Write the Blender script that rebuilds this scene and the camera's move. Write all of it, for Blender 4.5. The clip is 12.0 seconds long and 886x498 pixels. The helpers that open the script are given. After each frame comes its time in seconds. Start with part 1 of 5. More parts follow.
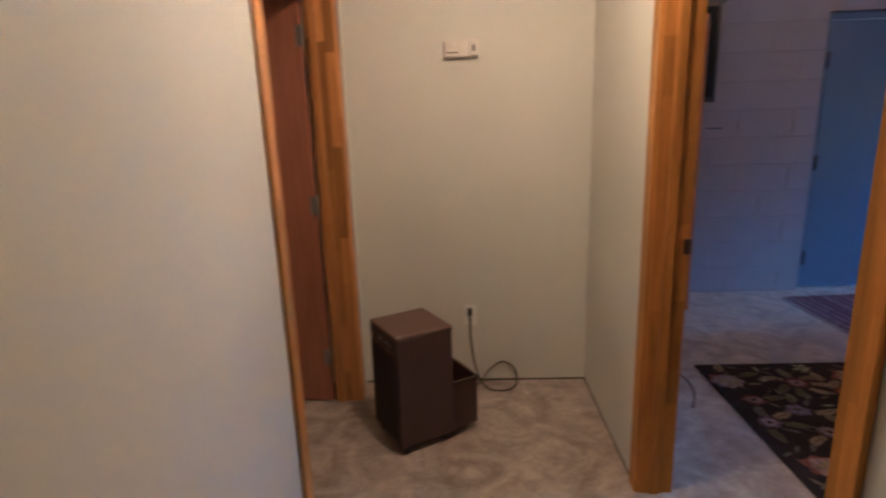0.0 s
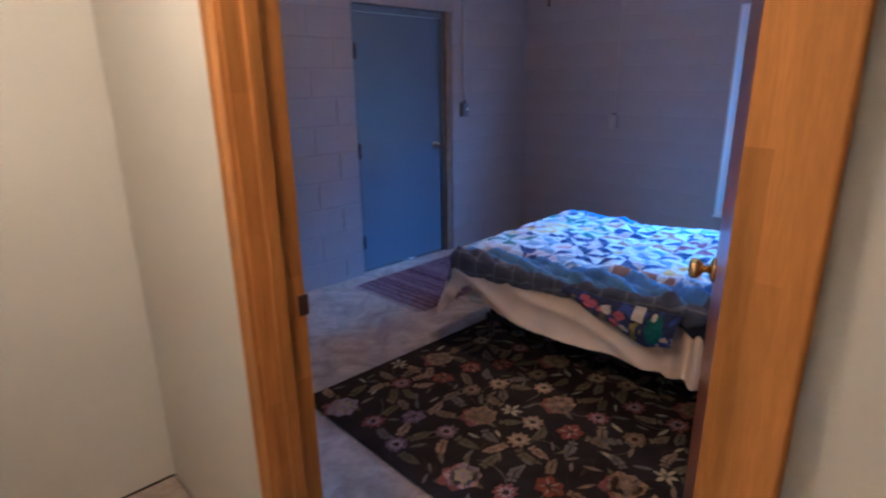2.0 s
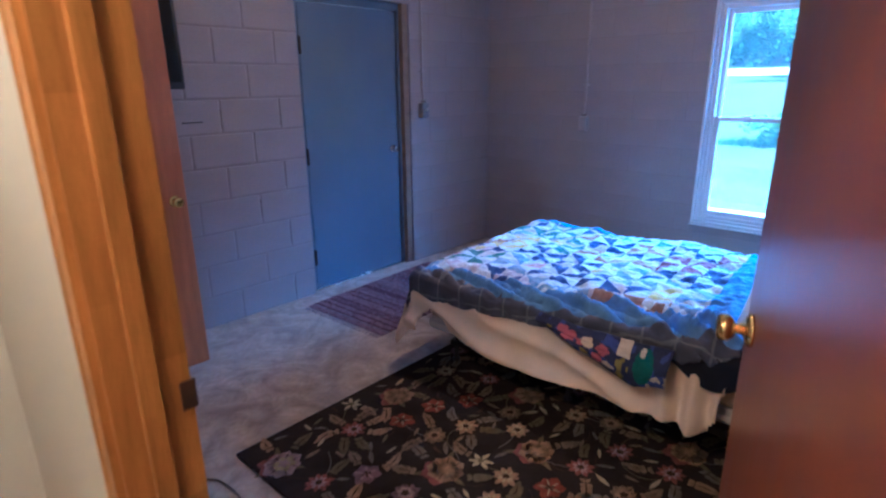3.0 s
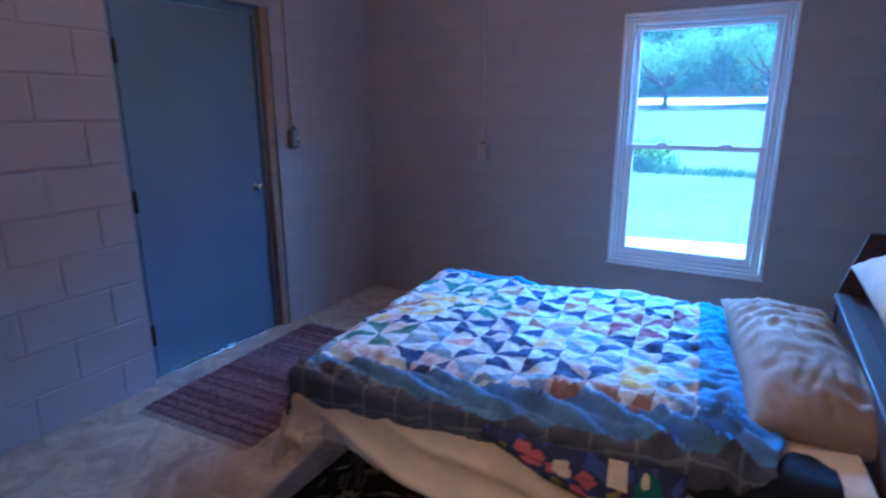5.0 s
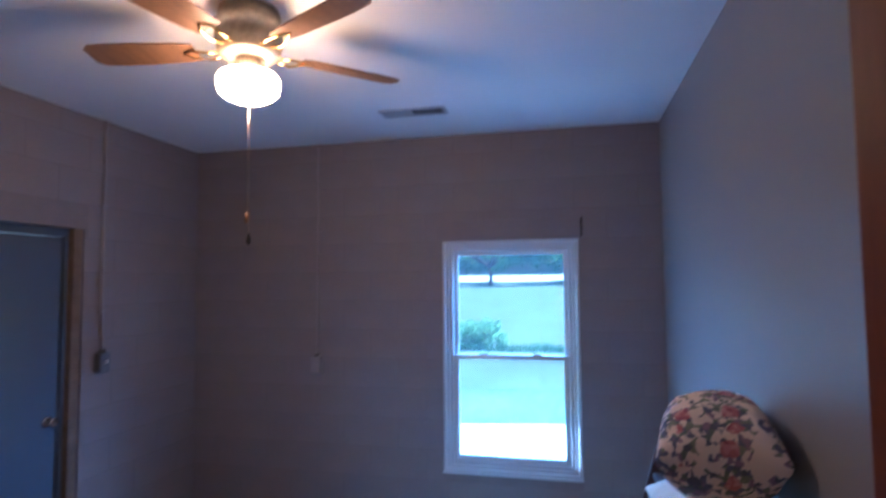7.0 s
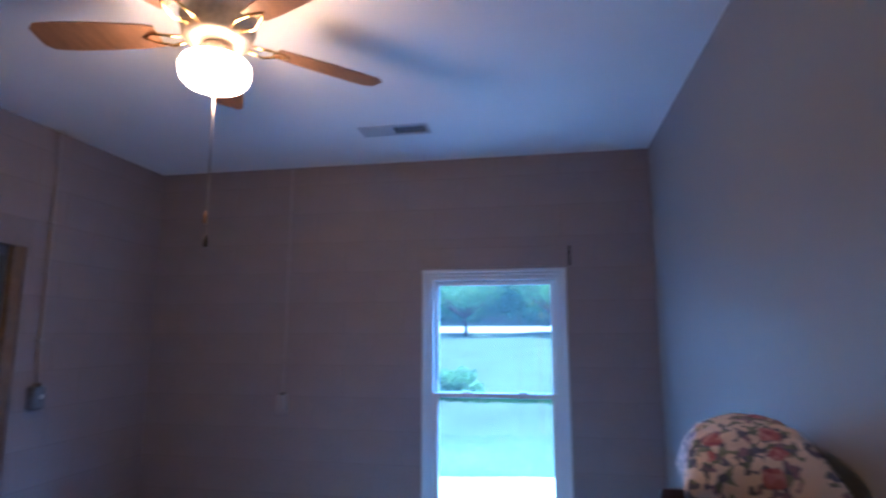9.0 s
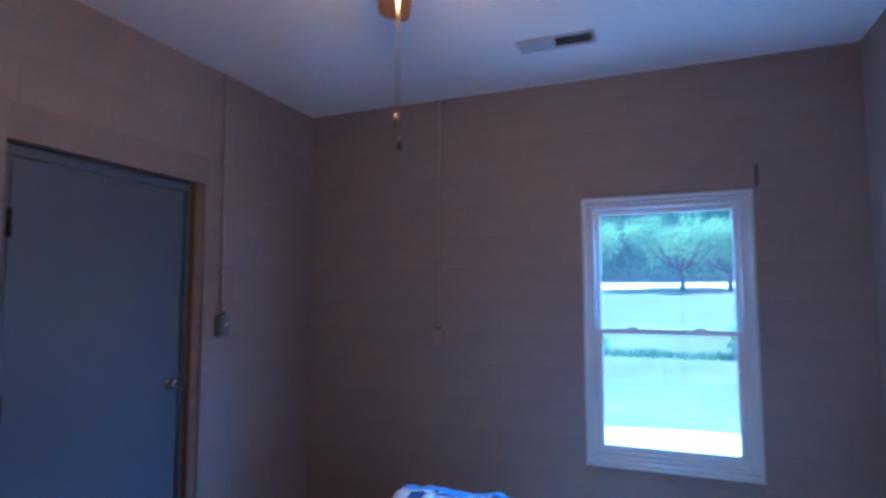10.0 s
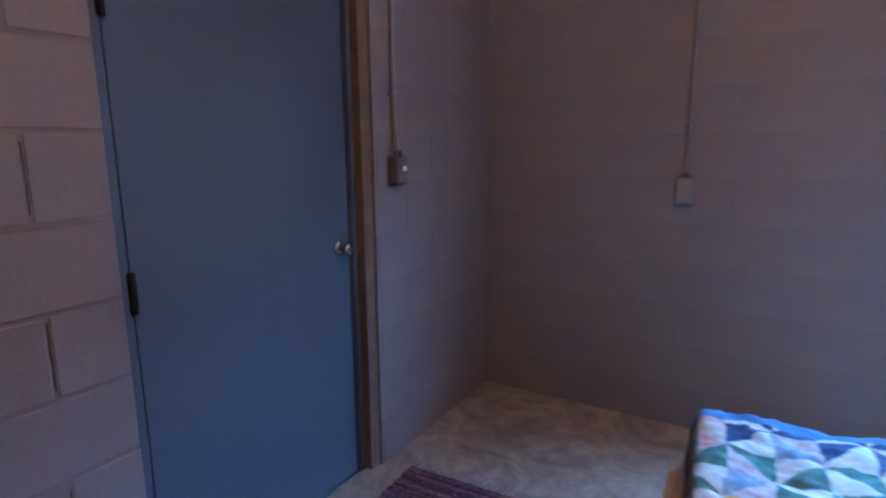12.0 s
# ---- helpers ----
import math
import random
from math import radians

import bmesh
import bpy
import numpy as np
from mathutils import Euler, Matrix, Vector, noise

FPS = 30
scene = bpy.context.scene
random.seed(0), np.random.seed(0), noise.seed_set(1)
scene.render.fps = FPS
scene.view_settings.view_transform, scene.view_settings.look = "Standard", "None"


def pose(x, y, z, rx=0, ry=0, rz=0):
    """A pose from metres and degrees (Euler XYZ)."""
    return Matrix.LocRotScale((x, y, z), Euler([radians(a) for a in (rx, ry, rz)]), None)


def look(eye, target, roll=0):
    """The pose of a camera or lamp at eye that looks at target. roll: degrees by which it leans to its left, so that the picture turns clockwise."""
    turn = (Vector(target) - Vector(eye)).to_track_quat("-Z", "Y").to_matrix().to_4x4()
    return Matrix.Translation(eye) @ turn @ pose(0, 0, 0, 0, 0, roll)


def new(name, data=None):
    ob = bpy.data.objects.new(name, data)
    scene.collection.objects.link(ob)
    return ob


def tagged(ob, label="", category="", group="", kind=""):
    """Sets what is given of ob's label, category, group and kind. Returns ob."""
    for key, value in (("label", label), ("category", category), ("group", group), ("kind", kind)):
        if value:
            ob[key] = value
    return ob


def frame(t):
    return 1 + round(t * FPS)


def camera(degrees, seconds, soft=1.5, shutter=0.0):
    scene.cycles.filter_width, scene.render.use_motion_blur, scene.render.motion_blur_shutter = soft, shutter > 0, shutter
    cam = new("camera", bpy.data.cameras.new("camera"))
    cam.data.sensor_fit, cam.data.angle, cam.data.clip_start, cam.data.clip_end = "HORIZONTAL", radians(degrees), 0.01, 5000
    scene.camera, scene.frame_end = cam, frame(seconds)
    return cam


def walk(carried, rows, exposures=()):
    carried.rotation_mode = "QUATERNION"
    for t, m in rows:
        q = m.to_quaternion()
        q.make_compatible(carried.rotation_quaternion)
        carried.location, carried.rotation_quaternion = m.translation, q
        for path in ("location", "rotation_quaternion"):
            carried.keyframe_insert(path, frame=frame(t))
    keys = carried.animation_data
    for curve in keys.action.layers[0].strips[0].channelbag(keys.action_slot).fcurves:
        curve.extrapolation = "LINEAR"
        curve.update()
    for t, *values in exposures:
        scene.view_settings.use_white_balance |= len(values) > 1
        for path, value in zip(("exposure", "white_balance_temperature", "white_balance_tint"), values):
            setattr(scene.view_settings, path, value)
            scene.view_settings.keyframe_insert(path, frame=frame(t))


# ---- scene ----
cam = camera(77.5, 12.0, soft=2.2, shutter=0.6)
PATH = [
    (0, (0.514, 0.262, 1.474), (0.439, 2.221, 0.992), -2.0),
    (0.5, (0.506, 0.428, 1.513), (0.8, 2.344, 0.971), -0.7),
    (1, (0.591, 0.623, 1.471), (1.313, 2.401, 0.906), -0.9),
    (1.5, (0.641, 0.837, 1.468), (1.626, 2.484, 0.903), -0.8),
    (2, (0.668, 0.992, 1.52), (1.987, 2.379, 0.942), -0.7),
    (2.5, (0.843, 1.134, 1.49), (2.228, 2.457, 0.914), -0.4),
    (3, (0.97, 1.251, 1.515), (2.378, 2.546, 0.933), -0.5),
    (3.2, (1.014, 1.328, 1.537), (2.455, 2.587, 0.957), -0.6),
    (4.8, (1.448, 1.868, 1.53), (3.12, 2.823, 0.992), -0.3),
    (5, (1.516, 1.831, 1.478), (3.209, 2.774, 0.985), -0.1),
    (5.5, (1.576, 1.786, 1.529), (3.338, 2.621, 1.086), -0.6),
    (6, (1.58, 1.72, 1.634), (3.429, 2.449, 1.41), -0.7),
    (6.5, (1.511, 1.772, 1.712), (3.437, 2.308, 1.67), -0.5),
    (7, (1.484, 1.761, 1.753), (3.43, 2.205, 1.873), -0.5),
    (7.2, (1.465, 1.8, 1.733), (3.422, 2.163, 1.931), -0.5),
    (8.8, (1.655, 1.9, 1.603), (3.612, 2.149, 1.931), -0.3),
    (9, (1.711, 1.849, 1.623), (3.657, 2.199, 1.928), 0.0),
    (9.5, (1.825, 1.924, 1.559), (3.721, 2.491, 1.846), 0.2),
    (10, (1.814, 2.177, 1.469), (3.668, 2.91, 1.627), -0.1),
    (10.2, (1.817, 2.262, 1.447), (3.66, 3.033, 1.539), -0.1),
    (10.5, (1.915, 2.385, 1.411), (3.733, 3.216, 1.357), 0.2),
    (11, (2.152, 2.655, 1.435), (3.933, 3.542, 1.24), 0.2),
    (11.5, (2.231, 2.937, 1.426), (3.967, 3.885, 1.133), 0.4),
    (12, (2.441, 3.191, 1.39), (4.125, 4.203, 1.015), -0.4),
]
EXPOSURES = [(t, stops, kelvin, 10) for t, stops, kelvin in (
    (0.0, 2.1, 3850), (0.5, 2.27, 3780), (1.0, 2.42, 3720), (2.0, 2.46, 3640), (2.5, 2.61, 3600), (3.0, 2.84, 3600), (5.0, 2.4, 3670), (6.0, 2.28, 3830), (7.0, 2.13, 3920), (9.0, 2.02, 3920), (10.5, 2.22, 4030), (11.0, 2.05, 3970), (11.5, 2.12, 4050), (12.0, 2.36, 4270))]
walk(cam, [(t, look(eye, target, roll)) for t, eye, target, roll in PATH], EXPOSURES)

# ---- plan, in metres ----
NORTH, EAST, SOUTH = 4.565, 5.215, 1.175      # bedroom wall faces
PART_W, PART_E = 1.175, 1.30                  # partition between hall and bedroom
CEIL = 2.775
HALL_W, HALL_N, HALL_S, HALL_C = -0.055, 3.125, -1.30, 2.44
DOOR_S, DOOR_N, DOOR_H = 1.152, 2.16, 2.05    # bedroom doorway
LEFT_S, LEFT_N = 1.94, 2.915                  # doorway in the hall's west wall
FAN = (3.29, 2.91)

# ---- world, sun, lamps ----
world = bpy.data.worlds.new("world")
scene.world = world
world.use_nodes = True
wn = world.node_tree
sky = wn.nodes.new("ShaderNodeTexSky")
sky.sky_type = "NISHITA"
sky.sun_disc = False
sky.sun_elevation = radians(68)
sky.sun_rotation = radians(161)
wn.nodes["Background"].inputs[1].default_value = 0.15
wn.links.new(sky.outputs[0], wn.nodes["Background"].inputs[0])


def lamp(name, kind, m, power, color, size=0.1, size_y=0.0):
    data = bpy.data.lights.new(name, kind)
    data.energy, data.color = power, color
    if kind == "AREA":
        data.size = size
        if size_y:
            data.shape, data.size_y = "RECTANGLE", size_y
    elif kind == "SUN":
        data.angle = radians(size)
    else:
        data.shadow_soft_size = size
    ob = new(name, data)
    ob.matrix_world = m
    return ob


lamp("sun", "SUN", look((0, 0, 0), (-0.12, 0.35, -0.93)), 5.0, (1.0, 0.95, 0.88), 0.5)
lamp("sky_through_window", "AREA", look((9.2, 0.4, 4.4), (5.2, 2.0, 1.5)), 880, (0.44, 0.72, 1.0), 10.8, 2.3)



# ---- materials ----
def mat(name, color, rough=0.6, metal=0.0, var=0.12, scale=6.0, grain=60.0, bump=0.15, stretch=(1, 1, 1), second=None, coat=0.0, island=0.0, rand=0.0, spec=0.5, fine=0.35, swirl=0.0):
    """A surface with large and small variation of tone and a fine relief."""
    m = bpy.data.materials.new(name)
    m.use_nodes = True
    nt = m.node_tree
    b = nt.nodes["Principled BSDF"]
    b.inputs["Roughness"].default_value = rough
    b.inputs["Metallic"].default_value = metal
    b.inputs["Specular IOR Level"].default_value = spec
    b.inputs["Coat Weight"].default_value = coat
    b.inputs["Coat Roughness"].default_value = 0.2
    tc = nt.nodes.new("ShaderNodeTexCoord")
    mp = nt.nodes.new("ShaderNodeMapping")
    mp.inputs["Scale"].default_value = stretch
    nt.links.new(tc.outputs["Object"], mp.inputs[0])
    n1 = nt.nodes.new("ShaderNodeTexNoise")
    n1.inputs["Scale"].default_value = scale
    n1.inputs["Detail"].default_value = 6
    n2 = nt.nodes.new("ShaderNodeTexNoise")
    n2.inputs["Scale"].default_value = grain
    n2.inputs["Detail"].default_value = 4
    n1.inputs["Distortion"].default_value = n2.inputs["Distortion"].default_value = swirl
    for n in (n1, n2):
        nt.links.new(mp.outputs[0], n.inputs["Vector"])
    r = nt.nodes.new("ShaderNodeValToRGB")
    c2 = second or tuple(c * (1 - 2.2 * var) for c in color)
    r.color_ramp.elements[0].position, r.color_ramp.elements[1].position = 0.32, 0.68
    r.color_ramp.elements[0].color = (*[max(0, c) for c in c2], 1)
    r.color_ramp.elements[1].color = (*[min(1, c) for c in color], 1)
    nt.links.new(n1.outputs["Fac"], r.inputs[0])
    mx = nt.nodes.new("ShaderNodeMix")
    mx.data_type, mx.blend_type = "RGBA", "MULTIPLY"
    mx.inputs["Factor"].default_value = fine
    r2 = nt.nodes.new("ShaderNodeValToRGB")
    r2.color_ramp.elements[0].position, r2.color_ramp.elements[1].position = 0.3, 0.62
    r2.color_ramp.elements[0].color = (0.5, 0.5, 0.5, 1)
    nt.links.new(n2.outputs["Fac"], r2.inputs[0])
    nt.links.new(r.outputs[0], mx.inputs[6])
    nt.links.new(r2.outputs[0], mx.inputs[7])
    out = mx.outputs[2]
    if island or rand:
        hs = nt.nodes.new("ShaderNodeHueSaturation")
        src = nt.nodes.new("ShaderNodeNewGeometry") if island else nt.nodes.new("ShaderNodeObjectInfo")
        mr = nt.nodes.new("ShaderNodeMapRange")
        mr.inputs[3].default_value, mr.inputs[4].default_value = 1 - (island or rand), 1 + (island or rand)
        nt.links.new(src.outputs["Random Per Island" if island else "Random"], mr.inputs[0])
        nt.links.new(mr.outputs[0], hs.inputs["Value"])
        nt.links.new(out, hs.inputs["Color"])
        out = hs.outputs[0]
    nt.links.new(out, b.inputs["Base Color"])
    rr = nt.nodes.new("ShaderNodeMapRange")
    rr.inputs[3].default_value, rr.inputs[4].default_value = max(0.03, rough - 0.08), min(1, rough + 0.08)
    nt.links.new(n1.outputs["Fac"], rr.inputs[0])
    nt.links.new(rr.outputs[0], b.inputs["Roughness"])
    if bump:
        bp = nt.nodes.new("ShaderNodeBump")
        bp.inputs["Strength"].default_value, bp.inputs["Distance"].default_value = bump, 0.004
        nt.links.new(n2.outputs["Fac"], bp.inputs["Height"])
        nt.links.new(bp.outputs[0], b.inputs["Normal"])
    return m


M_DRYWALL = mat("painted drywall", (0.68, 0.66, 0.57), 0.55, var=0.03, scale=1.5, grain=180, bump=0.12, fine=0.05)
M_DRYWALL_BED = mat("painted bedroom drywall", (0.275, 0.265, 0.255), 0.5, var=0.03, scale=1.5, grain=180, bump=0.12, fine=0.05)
M_BLOCK = mat("painted concrete block", (0.275, 0.238, 0.240), 0.62, var=0.05, scale=4, grain=70, bump=0.3, rand=0.008, fine=0.12)
M_MORTAR = mat("painted mortar", (0.255, 0.221, 0.222), 0.75, var=0.06, scale=9, grain=150, bump=0.5, fine=0.15)
M_CEIL = mat("ceiling paint", (0.82, 0.82, 0.82), 0.7, var=0.02, scale=2, grain=160, bump=0.15, fine=0.04)
M_CONCRETE = mat("sealed concrete floor", (0.52, 0.437, 0.353), 0.36, scale=3.4, grain=13, bump=0.06, fine=0.5, second=(0.275, 0.22, 0.17), swirl=2.2)
M_DOOR = mat("mahogany door veneer", (0.21, 0.062, 0.027), 0.33, var=0.12, scale=3.5, grain=26, bump=0.05, stretch=(9, 9, 0.7), coat=0.35, fine=0.25)
# lighter copy of the door veneer: light on the side-room leaf put into its colour
M_DOOR_LIT = mat("red-brown door veneer, lightened as if lit", (0.44, 0.175, 0.085), 0.4, var=0.12, scale=3.5, grain=26, bump=0.05, stretch=(9, 9, 0.7), coat=0.2, fine=0.25)
M_HONEY = mat("honey-brown door veneer", (0.46, 0.155, 0.045), 0.42, var=0.12, scale=3.5, grain=26, bump=0.05, stretch=(9, 9, 0.7), coat=0.08, fine=0.25)
M_BRONZE = mat("dull bronze plate", (0.10, 0.06, 0.035), 0.45, 0.5, var=0.15)
M_PINE = mat("varnished pine trim", (0.55, 0.245, 0.010), 0.40, var=0.16, scale=4, grain=40, bump=0.05, stretch=(10, 10, 0.8), coat=0.08, island=0.16, fine=0.3, spec=0.2)
M_FINGER = mat("varnished finger-jointed pine", (0.56, 0.25, 0.035), 0.36, var=0.14, scale=4, grain=40, bump=0.05, stretch=(10, 10, 0.8), coat=0.12, island=0.42, fine=0.3, spec=0.3)
M_BLUE = mat("blue-grey painted steel", (0.105, 0.132, 0.18), 0.34, var=0.05, scale=2, grain=90, bump=0.08, fine=0.08)
M_TAN = mat("bare brown door jamb", (0.22, 0.15, 0.095), 0.7, var=0.15, scale=12, grain=80, bump=0.3)
M_STEEL = mat("brushed nickel", (0.62, 0.60, 0.56), 0.25, 1.0, var=0.05, bump=0.02)
M_HINGE = mat("dull zinc hinge", (0.36, 0.33, 0.28), 0.5, 0.6, var=0.12, bump=0.05)
M_BRASS = mat("polished brass", (0.84, 0.58, 0.15), 0.18, 1.0, var=0.08, bump=0.02)
M_DARKMETAL = mat("dark bronze metal", (0.035, 0.03, 0.028), 0.45, 0.6, var=0.1)
M_VINYL = mat("white vinyl", (0.60, 0.60, 0.61), 0.35, var=0.02, bump=0.03, fine=0.05)
M_PLASTIC = mat("ivory plastic", (0.84, 0.82, 0.75), 0.35, var=0.03, bump=0.03, fine=0.05)
M_CONDUIT = mat("painted conduit", (0.315, 0.275, 0.275), 0.5, var=0.05, bump=0.08, fine=0.1)
M_BLACK = mat("black plastic", (0.012, 0.012, 0.013), 0.35, var=0.1, bump=0.03)
M_BROWN = mat("lighter brown top skin", (0.115, 0.064, 0.043), 0.42, var=0.08, grain=120, bump=0.1, fine=0.12)
M_CABINET = mat("dark brown cabinet skin", (0.060, 0.034, 0.032), 0.45, var=0.08, grain=120, bump=0.1, fine=0.12)
M_DARKBROWN = mat("dark brown plastic", (0.030, 0.021, 0.017), 0.5, var=0.1, grain=140, bump=0.15)
M_GRAVEL = mat("pale gravel drive", (0.62, 0.60, 0.56), 0.9, var=0.12, scale=3, grain=30, bump=0.4)
M_ROAD = mat("pale road", (0.55, 0.54, 0.52), 0.9, var=0.08, scale=1, grain=20, bump=0.2)
M_GRASS = mat("mown lawn", (0.088, 0.124, 0.060), 0.85, var=0.2, scale=0.5, grain=14, bump=0.5)
M_LEAF = mat("woodland leaves", (0.125, 0.245, 0.11), 0.7, var=0.15, scale=2, grain=20, bump=0.2, island=0.2, spec=0.1)
M_LEAF_LAWN = mat("lawn tree leaves", (0.26, 0.44, 0.17), 0.7, var=0.15, scale=2, grain=20, bump=0.2, island=0.2, spec=0.1)
for lm in (M_LEAF, M_LEAF_LAWN):
    nt = lm.node_tree
    b = nt.nodes["Principled BSDF"]
    tr = nt.nodes.new("ShaderNodeBsdfTranslucent")
    nt.links.new(b.inputs["Base Color"].links[0].from_socket, tr.inputs[0])
    ms = nt.nodes.new("ShaderNodeMixShader")
    ms.inputs[0].default_value = 0.45
    nt.links.new(b.outputs[0], ms.inputs[1])
    nt.links.new(tr.outputs[0], ms.inputs[2])
    nt.links.new(ms.outputs[0], nt.nodes["Material Output"].inputs[0])
M_BARK = mat("tree bark", (0.09, 0.07, 0.055), 0.9, var=0.25, scale=6, grain=40, bump=0.6)


def glass():
    m = bpy.data.materials.new("window glass")
    m.use_nodes = True
    b = m.node_tree.nodes["Principled BSDF"]
    b.inputs["Transmission Weight"].default_value = 1.0
    b.inputs["Roughness"].default_value = 0.0
    b.inputs["IOR"].default_value = 1.45
    nt = m.node_tree
    haze = nt.nodes.new("ShaderNodeBsdfTranslucent")
    haze.inputs[0].default_value = (0.85, 0.88, 0.9, 1)
    ms = nt.nodes.new("ShaderNodeMixShader")
    ms.inputs[0].default_value = 0.012         # slight haze mixed into the pane to lift the dark tones outside
    nt.links.new(b.outputs[0], ms.inputs[1])
    nt.links.new(haze.outputs[0], ms.inputs[2])
    nt.links.new(ms.outputs[0], nt.nodes["Material Output"].inputs[0])
    return m


M_GLASS = glass()


def glow(name, color, strength):
    m = bpy.data.materials.new(name)
    m.use_nodes = True
    b = m.node_tree.nodes["Principled BSDF"]
    b.inputs["Base Color"].default_value = (0.9, 0.88, 0.84, 1)
    b.inputs["Roughness"].default_value = 0.3
    b.inputs["Emission Color"].default_value = (*color, 1)
    b.inputs["Emission Strength"].default_value = strength
    return m


M_GLOBE = glow("lit opal glass", (1.0, 0.47, 0.16), 18.5)
M_HALLGLOBE = glow("lit opal shade", (1.0, 0.515, 0.178), 26.0)


# ---- mesh helpers ----
def box(bm, x0, x1, y0, y1, z0, z1, m=None, bevel=0.0, seg=1):
    vs = [bm.verts.new((x, y, z)) for x in (x0, x1) for y in (y0, y1) for z in (z0, z1)]
    fs = [bm.faces.new([vs[i] for i in q]) for q in ((0, 1, 3, 2), (4, 6, 7, 5), (0, 4, 5, 1), (2, 3, 7, 6), (0, 2, 6, 4), (1, 5, 7, 3))]
    if bevel:
        es = list({e for f in fs for e in f.edges})
        r = bmesh.ops.bevel(bm, geom=es, offset=bevel, segments=seg, profile=0.6, affect="EDGES")
        vs = list({v for f in r["faces"] for v in f.verts} | {v for v in vs if v.is_valid})
    if m is not None:
        bmesh.ops.transform(bm, matrix=m, verts=vs)
    return vs


def rings(bm, prof, n=24, m=None, caps=True):
    """A turned body: prof is (radius, z) from bottom to top."""
    loops = []
    for r, z in prof:
        loops.append([bm.verts.new((r * math.cos(2 * math.pi * i / n), r * math.sin(2 * math.pi * i / n), z)) for i in range(n)])
    for a, b in zip(loops, loops[1:]):
        for i in range(n):
            f = bm.faces.new((a[i], a[(i + 1) % n], b[(i + 1) % n], b[i]))
            f.smooth = True
    if caps:
        bm.faces.new(loops[0][::-1])
        bm.faces.new(loops[-1])
    vs = [v for l in loops for v in l]
    if m is not None:
        bmesh.ops.transform(bm, matrix=m, verts=vs)
    return vs


def tube(bm, pts, r, n=8):
    """A round rod along points; r may be one radius or one for each point."""
    pts = [Vector(p) for p in pts]
    loops = []
    up = Vector((0, 0, 1))
    for i, p in enumerate(pts):
        d = (pts[min(i + 1, len(pts) - 1)] - pts[max(i - 1, 0)]).normalized()
        a = d.cross(up if abs(d.z) < 0.9 else Vector((1, 0, 0))).normalized()
        b = d.cross(a)
        rr = r[i] if isinstance(r, (list, tuple)) else r
        loops.append([bm.verts.new(p + rr * (math.cos(2 * math.pi * k / n) * a + math.sin(2 * math.pi * k / n) * b)) for k in range(n)])
    for a, b in zip(loops, loops[1:]):
        for i in range(n):
            f = bm.faces.new((a[i], a[(i + 1) % n], b[(i + 1) % n], b[i]))
            f.smooth = True
    bm.faces.new(loops[0])
    bm.faces.new(loops[-1][::-1])


def smooth_path(pts, n=8):
    pts = [Vector(p) for p in pts]
    out = []
    for i in range(len(pts) - 1):
        p0, p1, p2, p3 = pts[max(i - 1, 0)], pts[i], pts[i + 1], pts[min(i + 2, len(pts) - 1)]
        for k in range(n):
            t = k / n
            out.append(0.5 * ((2 * p1) + (p2 - p0) * t + (2 * p0 - 5 * p1 + 4 * p2 - p3) * t * t + (3 * p1 - p0 - 3 * p2 + p3) * t ** 3))
    return out + [pts[-1]]


def mesh_of(name, bm, mats):
    bmesh.ops.recalc_face_normals(bm, faces=bm.faces)
    me = bpy.data.meshes.new(name)
    bm.to_mesh(me)
    bm.free()
    for m in (mats if isinstance(mats, (list, tuple)) else [mats]):
        me.materials.append(m)
    return me


def part(name, bm, mats, parent=None, label="", kind=""):
    ob = new(name, mesh_of(name, bm, mats))
    if parent:
        ob.parent = parent
    return tagged(ob, label, kind=kind)


def thing(name, at, label, category, group="", rz=0.0):
    ob = new(name)
    ob.empty_display_size = 0.05
    ob.matrix_basis = pose(*at, 0, 0, rz)
    return tagged(ob, label, category, group)


def structure(name, bm, mats, label, category):
    return tagged(new(name, mesh_of(name, bm, mats)), label, category, kind="structure")


def boxes(*bs, bevel=0.0):
    bm = bmesh.new()
    for b in bs:
        box(bm, *b, bevel=bevel)
    return bm


# ---- structure ----
structure("floor", boxes((-2.2, 5.5, -1.5, 4.8, -0.12, 0.0)), M_CONCRETE, "mottled sealed concrete floor slab with trowel marks", "floor")
structure("ceiling", boxes((1.20, 5.45, 1.05, 4.80, CEIL, CEIL + 0.08)), M_CEIL, "smooth white painted bedroom ceiling", "ceiling")
structure("ceiling_hall", boxes((-2.2, 1.20, -1.5, 4.8, HALL_C, HALL_C + 0.08)), M_CEIL, "plain white hall ceiling", "ceiling")
# unseen roof; its overhang is added to keep direct sun out of the window
structure("roof", boxes((-2.6, 6.3, -1.9, 5.2, 3.0, 3.08)), M_CEIL, "unseen flat roof deck, run out over the window to block the sun", "roof")

# partition with the bedroom doorway and a closet doorway further north
CLO_S, CLO_N = 3.36, 4.20
structure("wall_partition", boxes(
    (PART_W, PART_E, HALL_S, DOOR_S - 0.02, 0, 3.0), (PART_W, PART_E, DOOR_S - 0.02, DOOR_N + 0.02, DOOR_H + 0.02, 3.0),
    (PART_W, PART_E, DOOR_N + 0.02, CLO_S, 0, 3.0), (PART_W, PART_E, CLO_S, CLO_N, 2.05, 3.0), (PART_W, PART_E, CLO_N, NORTH + 0.2, 0, 3.0)),
    M_DRYWALL, "painted drywall partition with a doorway", "wall")
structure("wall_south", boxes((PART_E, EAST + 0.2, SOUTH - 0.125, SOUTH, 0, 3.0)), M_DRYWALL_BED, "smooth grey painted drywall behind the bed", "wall")
